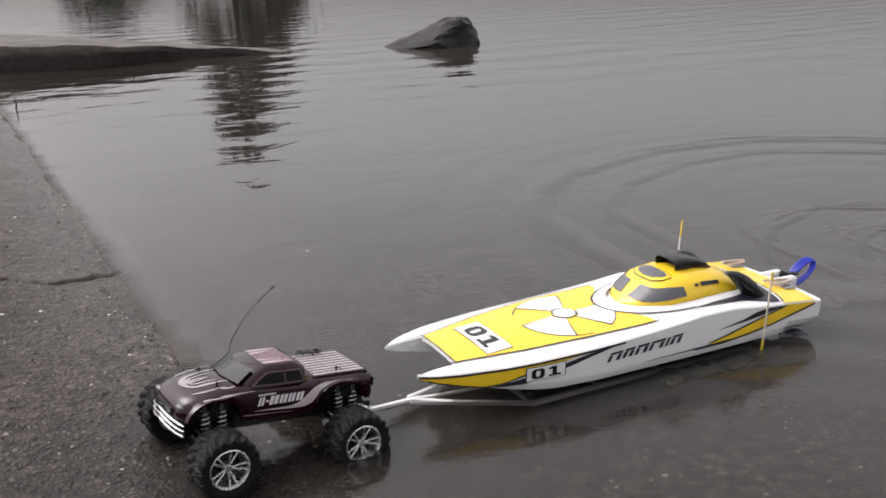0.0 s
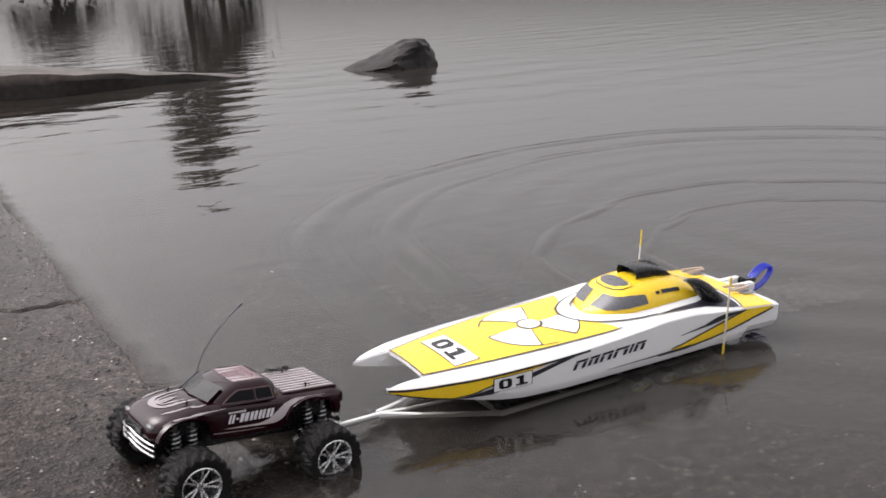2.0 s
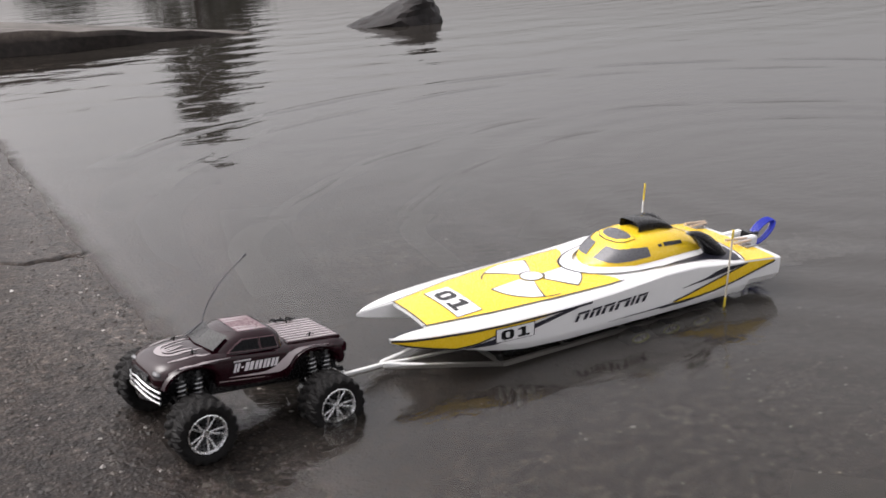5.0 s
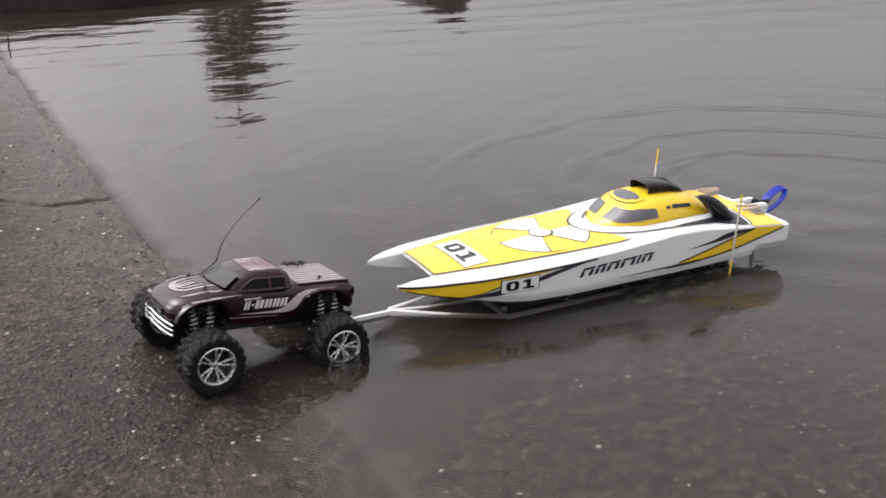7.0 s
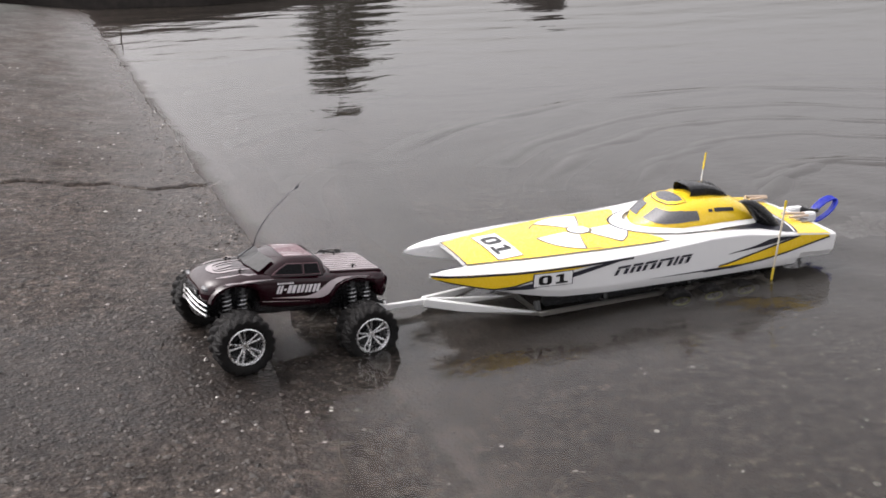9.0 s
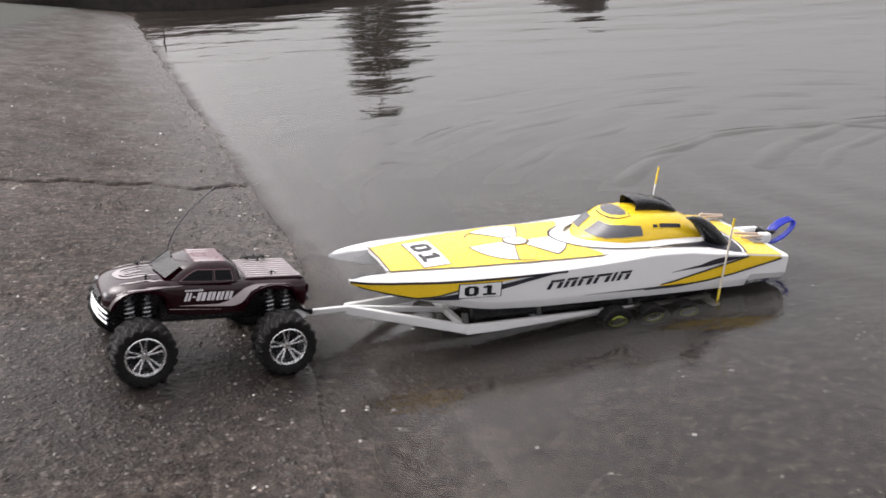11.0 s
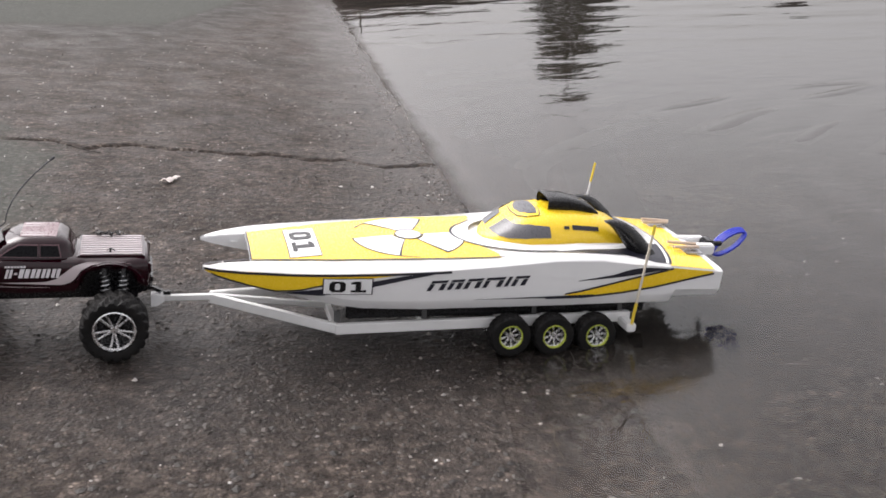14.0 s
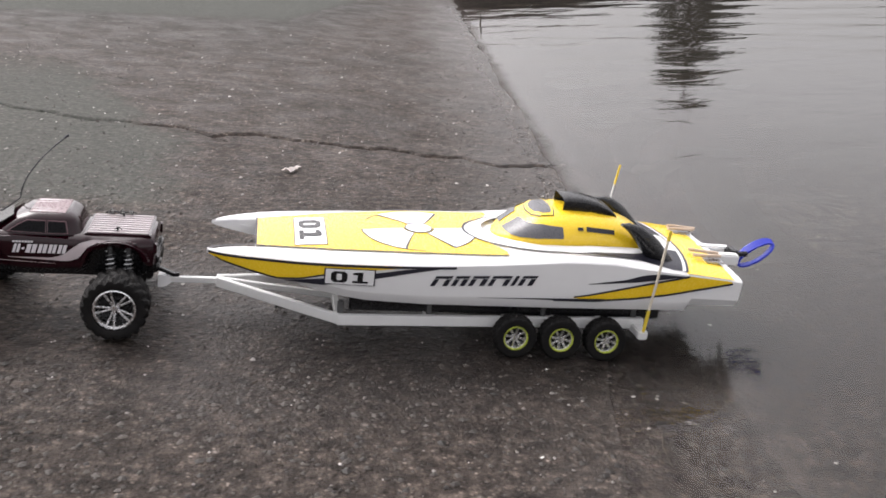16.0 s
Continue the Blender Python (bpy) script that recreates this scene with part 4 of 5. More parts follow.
def make_post():
    """The guide post at the trailer's rear end, with its cord."""
    post = thing("guide_post", "slim yellow-ended guide post at the trailer's rear rail", "guide post")
    foot, head = Vector((1.030, -.209, .076)), Vector((1.054, -.209, .333))
    for name, a, b, material, label in (("lower_sleeve", 0, .22, M_STRAP, "yellow lower sleeve"), ("rod", .22, .90, M_CORD, "pale flat rod"), ("upper_sleeve", .90, 1, M_STRAP, "yellow upper sleeve")):
        bm = bmesh.new()
        bar(bm, foot.lerp(head, a), foot.lerp(head, b), .0075 if name != "rod" else .0060, .004, .001, up=(0, 1, 0))
        part(name, bm, material, post, label)
    bm = bmesh.new()
    box(bm, (1.018, -.214, .058), (1.042, -.148, .080), .003)
    part("clamp", bm, M_TRAILER, post, "small square pale clamp")
    return post


guide_post = make_post()


# ---- the boat trailer ----
def wheel_mesh_tyre(name, radius, width, lugs, lug_height, hollow):
    """A tyre with tread blocks; the axle lies along y."""
    bm = bmesh.new()
    h = width / 2
    r = radius - lug_height
    n = lugs * 8
    profile = [(hollow, -.80, 0), (hollow * 1.06, -.92, 0), (r * .84, -1, 0), (r * .93, -.97, .8), (r * .97, -.88, 1), (r, -.70, 1), (r, -.45, 1), (r, -.22, 1), (r, -.07, .7), (r, 0, 0)]
    profile += [(q, -y, g) for q, y, g in profile[-2::-1]]
    rings = []
    for q, y, grip in profile:
        ring = []
        for k in range(n):
            phase = k / 8 + (1 - abs(y)) * .85 + (.5 if y > 0 else 0)
            lift = lug_height * grip * (1 if phase % 1 < .56 else -.2)
            a = 2 * math.pi * k / n
            ring.append(bm.verts.new(((q + lift) * math.cos(a), y * h, (q + lift) * math.sin(a))))
        rings.append(ring)
    for a, b in zip(rings, rings[1:]):
        for k in range(n):
            bm.faces.new((a[k], a[(k + 1) % n], b[(k + 1) % n], b[k]))
    bmesh.ops.recalc_face_normals(bm, faces=bm.faces)
    return mesh_of(name, bm, M_RUBBER, True)


def wheel_mesh_rim(name, radius, width, spokes, material, twin=True):
    """A rim with lip, spokes and hub; it faces -y."""
    bm = bmesh.new()
    h = width / 2
    lathe(bm, [(radius * 1.0, -h), (radius * 1.05, -h * .98), (radius * 1.05, -h * .85), (radius * .93, -h * .82), (radius * .84, -h * .45), (radius * .84, h), (radius, h)], 36)
    lathe(bm, [(.0005, -h * .75), (radius * .16, -h * .75), (radius * .20, -h * .66), (radius * .22, -h * .2), (.0005, -h * .2)], 18)
    for k in range(spokes):
        a = 2 * math.pi * k / spokes
        for off in ((-.19, .19) if twin else (0,)):
            p = Vector((radius * .14 * math.cos(a + off), -h * .62, radius * .14 * math.sin(a + off)))
            q = Vector((radius * .93 * math.cos(a + off), -h * .74, radius * .93 * math.sin(a + off)))
            bar(bm, p, q, radius * (.095 if twin else .2), radius * .13, radius * .02, up=(0, 1, 0))
    return mesh_of(name, bm, material, True)


def dark_disc(name, radius, at):
    bm = bmesh.new()
    lathe(bm, [(.0005, at), (radius, at), (radius, at + .004), (.0005, at + .004)], 24)
    return mesh_of(name, bm, M_BLACK)


def put_wheel(parent, at, side, tyre, rim, disc, name="wheel", extra=None):
    """A wheel under its vehicle: tyre with rim and brake disc; side -1 faces the camera's side."""
    wheel = new(name, tyre)
    wheel.parent = parent
    wheel.matrix_basis = pose(*at)
    for piece, data in (("rim", rim), ("inner_disc", disc), ("rim_lip", extra)):
        if data is None:
            continue
        ob = new(piece, data)
        ob.parent = wheel
        if side > 0:
            ob.matrix_basis = pose(0, 0, 0, 0, 0, 180)
    return wheel


def make_trailer():
    trailer = thing("boat_trailer", "pale grey three-axle model boat trailer on the slipway", "trailer")
    for s in (-1, 1):
        bm = bmesh.new()
        bar(bm, (.302, s * .150, .054), (1.050, s * .150, .078), .014, .026, .002)
        part("side_rail", bm, M_TRAILER, trailer)
        bm = bmesh.new()
        bar(bm, (.022, s * .006, .082), (.306, s * .146, .054), .014, .024, .002)
        part("drawbar_rail", bm, M_TRAILER, trailer)
        bm = bmesh.new()
        # tall black bunk, closes the gap between rail and hull
        lift = .018 if s > 0 else 0
        bar(bm, (.33, s * .116, .086 + lift), (1.10, s * .116, .098 + lift), .026, .032, .004)
        part("bunk", bm, M_BLACK, trailer, "tall black bunk closing the gap under the hull")
        for x in (.31, .52, .80, 1.03):
            bm = bmesh.new()
            z = .054 + (x - .302) * .032
            bar(bm, (x, s * .13, z), (x, s * .118, z + .034 + lift), .020, .012, .001, up=(1, 0, 0))
            part("bunk_bracket", bm, M_DULL, trailer, "dull dark bunk bracket")
    for x in (.306, .52, .717, .828, .94, 1.045):
        bm = bmesh.new()
        z = .054 + (x - .302) * .032
        bar(bm, (x, -.145, z), (x, .145, z), .014, .018, .001)
        part("cross_member", bm, M_TRAILER, trailer)
    bm = bmesh.new()
    bar(bm, (-.092, 0, .080), (.040, 0, .083), .013, .014, .0015)
    part("tongue", bm, M_TRAILER, trailer)
    bm = bmesh.new()
    rings = [[(x, -w, lo), (x, w, lo), (x, w, hi), (x, -w, hi)] for x, w, lo, hi in ((-.114, .012, .062, .092), (-.102, .012, .063, .092), (-.094, .010, .066, .090), (-.084, .007, .073, .088))]
    loft(bm, rings)
    tube(bm, [(-.090, 0, .085), (-.090, 0, .096)], .004, 8)
    part("coupler", bm, M_WHITE, trailer, "white hitch coupler")
    bm = bmesh.new()
    bar(bm, (.040, 0, .083), (.304, 0, .058), .012, .014, .0015)
    part("centre_beam", bm, M_TRAILER, trailer)
    tyre = wheel_mesh_tyre("tyre", .051, .044, 24, .0014, .029)
    rim = wheel_mesh_rim("rim", .026, .036, 8, M_CHROME, False)
    lip_bm = bmesh.new()
    lathe(lip_bm, [(.0272, -.0215), (.0292, -.0215), (.0297, -.017), (.0268, -.015), (.0262, -.019), (.0272, -.0215)], 32)
    lip = mesh_of("rim_lip", lip_bm, M_LIME, True)
    disc = dark_disc("inner_disc", .024, -.003)
    for s in (-1, 1):
        for x in (.717, .828, .940):
            TRAILER_WHEELS.append(put_wheel(trailer, (x, s * .196, .051), s, tyre, rim, disc, extra=lip))
            bm = bmesh.new()
            tube(bm, [(x, s * .150, .06), (x, s * .178, .051)], .006, 8)
            part("stub_axle", bm, M_STEEL, trailer)
    return trailer


TRAILER_WHEELS = []
trailer = make_trailer()


# ---- the monster truck: x from nose to tail, z from the tyres' tread ----
def make_truck():
    truck = thing("monster_truck", "maroon and silver model monster truck towing the trailer", "model truck")
    # body sections: place along x, half width, underside, top
    ST = [(-.254, .058, .160, .172), (-.250, .074, .152, .181), (-.238, .088, .148, .192), (-.224, .094, .165, .199), (-.200, .098, .184, .205), (-.165, .100, .188, .211), (-.13, .100, .186, .214), (-.112, .099, .168, .215), (-.102, .099, .136, .2155), (-.06, .099, .130, .214), (-.02, .099, .128, .212), (.085, .099, .130, .209), (.098, .099, .146, .208), (.110, .099, .176, .207), (.16, .101, .184, .207), (.212, .100, .178, .207), (.224, .098, .150, .207), (.238, .096, .140, .206), (.250, .092, .138, .203), (.255, .086, .148, .197)]
    bm = bmesh.new()
    rings = []
    for x, w, zb, zt in ST:
        zm = zb + (zt - zb) * .5
        half = [(.0, zt + .003), (w * .45, zt + .002), (w * .84, zt - .002), (w * .955, zt - .010), (w * .985, max(zt - .018, zm + .003)), (w, zm), (w * .97, zb + .006), (w * .9, zb)]
        rings.append([(x, y, z) for y, z in half] + [(x, -y, z) for y, z in half[:0:-1]])
    loft(bm, rings)
    part("body_shell", bm, M_MAROON, truck, "glossy dark maroon body shell")
    # cab
    bm = bmesh.new()
    rings = []
    CAB0, CAB1 = .207, .2485
    for f in (0, .12, .3, .5, .7, .84, .93, .98, 1):
        z = CAB0 + (CAB1 - CAB0) * f
        round_in = .016 * max(0, f - .6) ** 2 / .16
        x0, x1, w = -.112 + .062 * f + round_in * .7, .088 - .018 * f - round_in, .092 - .017 * f - round_in * .8
        ring = []
        for k in range(36):
            c, d = math.cos(2 * math.pi * k / 36), math.sin(2 * math.pi * k / 36)
            q = 5.5
            n = (abs(c) ** q + abs(d) ** q) ** (-1 / q)
            px, py = c * n, d * n
            ring.append(((x0 + x1) / 2 + (x1 - x0) / 2 * px - (.012 * (1 - py * py) if px < -.5 else 0), w * py, z))
        rings.append(ring)
    loft(bm, rings)
    cab = part("cab", bm, M_MAROON, truck, "maroon pickup cab")

    def flat(name, pts, material, parent, label="", y=None):
        g = bmesh.new()
        g.faces.new([g.verts.new(p) for p in pts])
        bmesh.ops.recalc_face_normals(g, faces=g.faces)
        g.faces.ensure_lookup_table()
        n = Vector(g.faces[0].normal)
        r = bmesh.ops.extrude_face_region(g, geom=list(g.faces))
        out = sum((Vector(p) for p in pts), Vector()) / len(pts) - Vector((0, 0, .2))
        d = n if n.dot(out) > 0 else -n
        for v in r["geom"]:
            if isinstance(v, bmesh.types.BMVert):
                v.co += d * .0015
        bmesh.ops.recalc_face_normals(g, faces=g.faces)
        return part(name, g, material, parent, label, smooth=False)

    def cab_side(x, z, s, lift=.0016):
        f = (z - CAB0) / (CAB1 - CAB0)
        return (x, s * (.092 - .017 * f - .016 * max(0, f - .6) ** 2 / .16 * .8 + lift), z)

    for s in (-1, 1):
        for outline in (((-.079, .2122), (.0075, .2105), (.0075, .2372), (-.035, .2380), (-.057, .2275)), ((.0105, .2105), (.0575, .2105), (.052, .2368), (.0105, .2372))):
            flat("window_trim", [cab_side(x, z, s, .0006) for x, z in outline], M_ROSE, cab, "thin pale window outline")
        flat("front_side_window", [cab_side(x, z, s, .0022) for x, z in ((-.072, .2145), (.006, .2125), (.006, .2355), (-.034, .2360), (-.055, .2260))], M_TINT, cab, "black front side window")
        flat("rear_side_window", [cab_side(x, z, s, .0022) for x, z in ((.012, .2125), (.055, .2125), (.050, .2350), (.012, .2355))], M_TINT, cab, "black rear side window")
    screen = [(-.118, 0, .217), (-.104, -.078, .2165), (-.062, -.066, .2420), (-.075, 0, .2435), (-.062, .066, .2420), (-.104, .078, .2165)]
    g = bmesh.new()
    vs = [g.verts.new(Vector(p) + Vector((-.0045, 0, .0035))) for p in screen]
    g.faces.new((vs[0], vs[1], vs[2], vs[3]))
    g.faces.new((vs[0], vs[3], vs[4], vs[5]))
    part("windscreen", g, M_SCREEN, cab, "dark grey windscreen", smooth=False)
    # pale flames: hood, roof, sides
    def hood_z(x, y):
        w = curve(x, [(s[0], s[1]) for s in ST])
        zt = curve(x, [(s[0], s[3]) for s in ST])
        return curve(abs(y) / w, [(0, zt + .003), (.45, zt + .002), (.84, zt - .002), (.955, zt - .010), (.985, zt - .022)])

    def band(name, path, material, label=""):
        """A painted stroke along (x, y, half width) points on the hood."""
        g = bmesh.new()
        prev = None
        for i, (x, y, half) in enumerate(path):
            a, b = path[max(0, i - 1)], path[min(len(path) - 1, i + 1)]
            d = Vector((b[0] - a[0], b[1] - a[1])).normalized()
            row = [g.verts.new((x - d.y * k * half, y + d.x * k * half, hood_z(x - d.y * k * half, y + d.x * k * half) + .0012)) for k in (-1, -.3, .3, 1)]
            if prev:
                for k in range(3):
                    g.faces.new((prev[k], row[k], row[k + 1], prev[k + 1]))
            prev = row
        bmesh.ops.recalc_face_normals(g, faces=g.faces)
        part(name, g, material, truck, label)

    # silver flames fan back from the nose over the hood
    for s in (-1, 1):
        for x0, x1, y0, y1, half in ((-.206, -.150, .000, .003, .0045), (-.214, -.135, .060, .072, .0045), (-.150, -.112, .070, .080, .0045)):
            band("hood_flame", [(x0 + (x1 - x0) * u, s * (y0 + (y1 - y0) * u + .004 * math.sin(4 * u)), half * (1 - u) ** .6 * min(1, u * 3 + .15) + .0004) for u in steps(0, 1, 12)], M_HOOD, "pale silver flame stroke on the hood")
    # the large looped flame, its tongues open to the rear
    for wide, reach, half in ((.036, .070, .0085), (.019, .048, .0045)):
        loop = []
        for k in range(25):
            u = -1 + k / 12
            if abs(u) < .5:
                x, y = -.186 - wide * .7 * math.cos(u * math.pi), wide * math.sin(u * math.pi)
            else:
                x, y = -.186 + reach * (abs(u) - .5) / .5, math.copysign(wide + .012 * (abs(u) - .5), u)
            loop.append((x, y, half * (1 - abs(u)) ** .5 * (.75 + .25 * math.sin(7 * u)) + .0006))
        band("hood_flame", loop, M_HOOD, "pale silver looped flame on the hood")
    # roof: the sky's reflection painted as a rose panel, bright strokes along its edges
    g = bmesh.new()
    rows = [[g.verts.new((x, y, CAB1 + .0008)) for y in steps(-.056, .056, 6)] for x in steps(-.034, .046, 4)]
    for p, q in zip(rows, rows[1:]):
        for k in range(6):
            g.faces.new((p[k], q[k], q[k + 1], p[k + 1]))
    part("roof_sheen", g, M_ROSE, cab, "rose-silver roof skin with the sky's reflection painted in")
    for y0, y1, x0, x1, half in ((-.045, -.047, -.030, .042, .0045), (-.024, -.031, -.034, .026, .0035), (.024, .031, -.034, .026, .0035), (.045, .047, -.030, .042, .0045)):
        g = bmesh.new()
        rows = []
        for u in steps(0, 1, 8):
            x, y, h = x0 + (x1 - x0) * u, y0 + (y1 - y0) * u, half * (1 - u) ** .6 + .0004
            rows.append([g.verts.new((x, y + k * h, CAB1 + .0014)) for k in (-1, 1)])
        for p, q in zip(rows, rows[1:]):
            g.faces.new((p[0], q[0], q[1], p[1]))
        part("roof_flame", g, M_SILVER, cab)

    def body_side(x, z):
        w, zb, zt = (curve(x, [(r[0], r[k]) for r in ST]) for k in (1, 2, 3))
        zm = zb + (zt - zb) * .5
        return curve(z, [(zb, w * .9), (zb + .006, w * .97), (zm, w), (max(zt - .018, zm + .003), w * .985), (zt - .010, w * .955)])

    def side_paint(name, low, high, xs, s, material, label=""):
        g = bmesh.new()
        rows = [[g.verts.new((x, s * (body_side(x, z) + .0014), z)) for z in steps(low(x), high(x), 3)] for x in xs]
        for p, q in zip(rows, rows[1:]):
            for k in range(3):
                face = (p[k], q[k], q[k + 1], p[k + 1])
                g.faces.new(face if s < 0 else face[::-1])
        part(name, g, material, truck, label)

    for s in (-1, 1):
        side_paint("door_flame", lines((-.075, .1565), (.033, .1505), (.060, .1500), (.082, .1580), (.100, .1830), (.126, .1965), (.200, .1990)), lines((-.075, .1572), (.020, .1570), (.045, .1640), (.065, .1790), (.085, .1930), (.115, .2015), (.150, .2020), (.200, .2000)), steps(-.075, .200, 36), s, M_SILVER, "pale flame sweep on the door and rear wing")
        side_paint("door_flame", lines((-.105, .1490), (.03, .1435)), lines((-.105, .1505), (.03, .1440)), steps(-.10, .03, 8), s, M_SILVER)
        side_paint("fender_flame", lines((-.20, .196), (-.14, .2005), (-.07, .204)), lines((-.20, .1985), (-.14, .2045), (-.07, .2046)), steps(-.20, -.07, 12), s, M_SILVER)
    # word mark on the doors, as plain pale shapes
    STROKES = ((0, .0145, 0, 1), (.0185, .0250, .38, .60), (.029, .051, 0, 1), (.055, .074, 0, 1), (.078, .095, 0, 1), (.099, .117, 0, 1))
    for s in (-1, 1):
        bm = bmesh.new()
        for left, right, low, high in STROKES:
            mid = (left + right) / 2
            for u0, u1 in (((left, mid - .0012), (mid + .0012, right)) if high == 1 else ((left, right),)):
                vs = []
                for u, f in ((u0, low), (u1, low), (u1, high), (u0, high)):
                    z = .1675 + .0200 * f
                    x = -.066 + u + .006 * f if s < 0 else .055 - u - .006 * f
                    vs.append(bm.verts.new((x, s * (body_side(x, z) + .0016), z)))
                bm.faces.new(vs)
        bmesh.ops.recalc_face_normals(bm, faces=bm.faces)
        part("word_mark", bm, M_LETTER, truck, "pale word mark shapes", smooth=False)
        bm = bmesh.new()
        for k in range(7):
            x = (-.064 + .0066 * k) if s < 0 else (.048 - .0066 * k)
            vs = [bm.verts.new((x + d, s * (body_side(x + d, z) + .0016), z)) for d, z in ((0, .1905), (.005, .1905), (.005, .1950), (0, .1950))]
            bm.faces.new(vs)
        part("small_word_mark", bm, M_LETTER, truck, "row of small pale bars", smooth=False)
    # bed cover with ribs
    bm = bmesh.new()
    box(bm, (.090, -.080, .202), (.244, .080, .2105), .002)
    bed = part("bed_cover", bm, M_MAROON, truck, "ribbed maroon bed cover")
    for k in range(9):
        bm = bmesh.new()
        y = -.068 + .017 * k
        box(bm, (.096, y - .0042, .2095), (.238, y + .0042, .2130), .0012)
        part("rib", bm, M_SILVER, bed)
    # wheel arches
    for x in (-.164, .164):
        for s in (-1, 1):
            bm = bmesh.new()
            rings = []
            for i in range(15):
                a = radians(4 + 172 * i / 14)
                ring = []
                for r, y in ((.062, .088), (.069, .1035), (.076, .1045), (.080, .094)):
                    ring.append((x + r * math.cos(a), s * y, .150 + r * .64 * math.sin(a)))
                rings.append(ring)
            loft(bm, rings)
            part("wheel_arch", bm, M_MAROON, truck)
    # front: grille, lamps, chrome bumper
    bm = bmesh.new()
    box(bm, (-.259, -.048, .156), (-.248, .048, .174), .003)
    part("grille", bm, M_BLACK, truck, "black grille")
    for s in (-1, 1):
        bm = bmesh.new()
        bmesh.ops.create_uvsphere(bm, u_segments=16, v_segments=8, radius=1, matrix=Matrix.Translation((-.243, s * .066, .181)) @ Matrix.Diagonal((.009, .017, .006, 1)))
        part("headlight", bm, M_LAMP, truck, "clear oval headlight")
    for z, r in ((.137, .0034), (.149, .0030), (.161, .0025)):
        bm = bmesh.new()
        pts = [(-.232 - .034 * math.cos(radians(80 * k / 8)) ** .6, .092 * k / 8, z - .002 * abs(k)) for k in range(-8, 9)]
        tube(bm, pts, r, 8)
        part("bumper_bar", bm, M_CHROME, truck, "bright chrome bumper bar")
    bm = bmesh.new()
    box(bm, (.246, -.080, .142), (.262, .080, .162), .004)
    part("rear_bumper", bm, M_BLACK, truck)
    for s in (-1, 1):
        bm = bmesh.new()
        box(bm, (.250, s * .082 - .008, .170), (.258, s * .082 + .008, .194), .002)
        part("tail_light", bm, M_MAROON, truck, "dark red tail light")
    # chassis, motors, axles, suspension
    bm = bmesh.new()
    box(bm, (-.215, -.045, .098), (.215, .045, .118), .006)
    box(bm, (-.236, -.052, .112), (.240, .052, .176), .006)
    box(bm, (-.235, -.055, .112), (-.205, .055, .128), .004)
    box(bm, (.20, -.04, .112), (.246, .04, .124), .004)
    part("chassis", bm, M_BLACK, truck, "black chassis tub")
    for s in (-1, 1):
        bm = bmesh.new()
        box(bm, (-.11, s * .062 - .022, .120), (.09, s * .062 + .022, .148), .005)
        part("battery_box", bm, M_BLACK, truck)
        bm = bmesh.new()
        tube(bm, [(-.095, s * .055, .152), (-.062, s * .055, .152)], .018, 14)
        part("motor", bm, M_BLUE, truck, "blue motor can")
    for x in (-.164, .164):
        for s in (-1, 1):
            bm = bmesh.new()
            for dx in (-.028, .028):
                bar(bm, (x + dx, s * .04, .106), (x + dx * .3, s * .125, .070), .010, .008)
                bar(bm, (x + dx, s * .045, .130), (x + dx * .3, s * .122, .092), .008, .007)
            tube(bm, [(x, s * .03, .115), (x, s * .15, .073)], .006, 8)
            part("suspension_arm", bm, M_BLACK, truck)
            for dx in (-.021, .021):
                top, low = Vector((x + dx, s * .088, .184)), Vector((x + dx * .8, s * .104, .108))
                bm = bmesh.new()
                tube(bm, [top, top.lerp(low, .55)], .0075, 10)
                tube(bm, [top, low], .0035, 8)
                shock = part("shock_absorber", bm, M_BLACK, truck, "black shock absorber")
                bm = bmesh.new()
                d = (low - top)
                e1 = d.orthogonal().normalized()
                e2 = d.normalized().cross(e1)
                pts = [top + d * (.12 + .76 * i / 72) + .0105 * (math.cos(i * math.pi / 6) * e1 + math.sin(i * math.pi / 6) * e2) for i in range(73)]
                tube(bm, pts, .0017, 5)
                part("coil_spring", bm, M_STEEL, shock, "grey coil spring")
    # aerial
    bm = bmesh.new()
    tube(bm, [(-.120, .055, .213), (-.100, .052, .228), (-.072, .050, .250)], .0016, 6)
    pts = [(-.072 + .100 * u ** 1.7, .050 - .003 * u, .250 + .147 * u) for u in steps(0, 1, 12)]
    tube(bm, pts, .0014, 6)
    aerial = part("antenna_wire", bm, M_WIRE, truck, "thin dark antenna wire")
    bm = bmesh.new()
    tube(bm, [pts[-1], tuple(Vector(pts[-1]) + Vector((.009, 0, .008)))], .0030, 8)
    part("antenna_cap", bm, M_WIRE, aerial)
    # body posts with clips and the black clutter on the bed's far corner
    for x, y in ((-.15, -.055), (-.15, .055), (.165, -.060), (.165, .060), (.140, .070), (.185, .072)):
        bm = bmesh.new()
        tube(bm, [(x, y, .203), (x, y, .222)], .0026, 8)
        tube(bm, [(x - .008, y, .217), (x + .004, y + .005, .219), (x + .010, y - .004, .217)], .0014, 5)
        part("body_post", bm, M_BLACK, truck, "black body post with clip")
    bm = bmesh.new()
    tube(bm, [(.120 + .035 * u + .010 * math.sin(9 * u), .072 + .010 * math.sin(14 * u), .216 + .006 * math.sin(11 * u) ** 2) for u in steps(0, 2, 40)], .0016, 6)
    part("clip_tether", bm, M_BLACK, truck, "tangled black clip tether on the bed")
    # hitch
    bm = bmesh.new()
    bar(bm, (.24, 0, .108), (.288, 0, .086), .014, .008)
    tube(bm, [(.285, 0, .082), (.285, 0, .096)], .005, 8)
    part("hitch", bm, M_BLACK, truck, "black metal tow hitch")
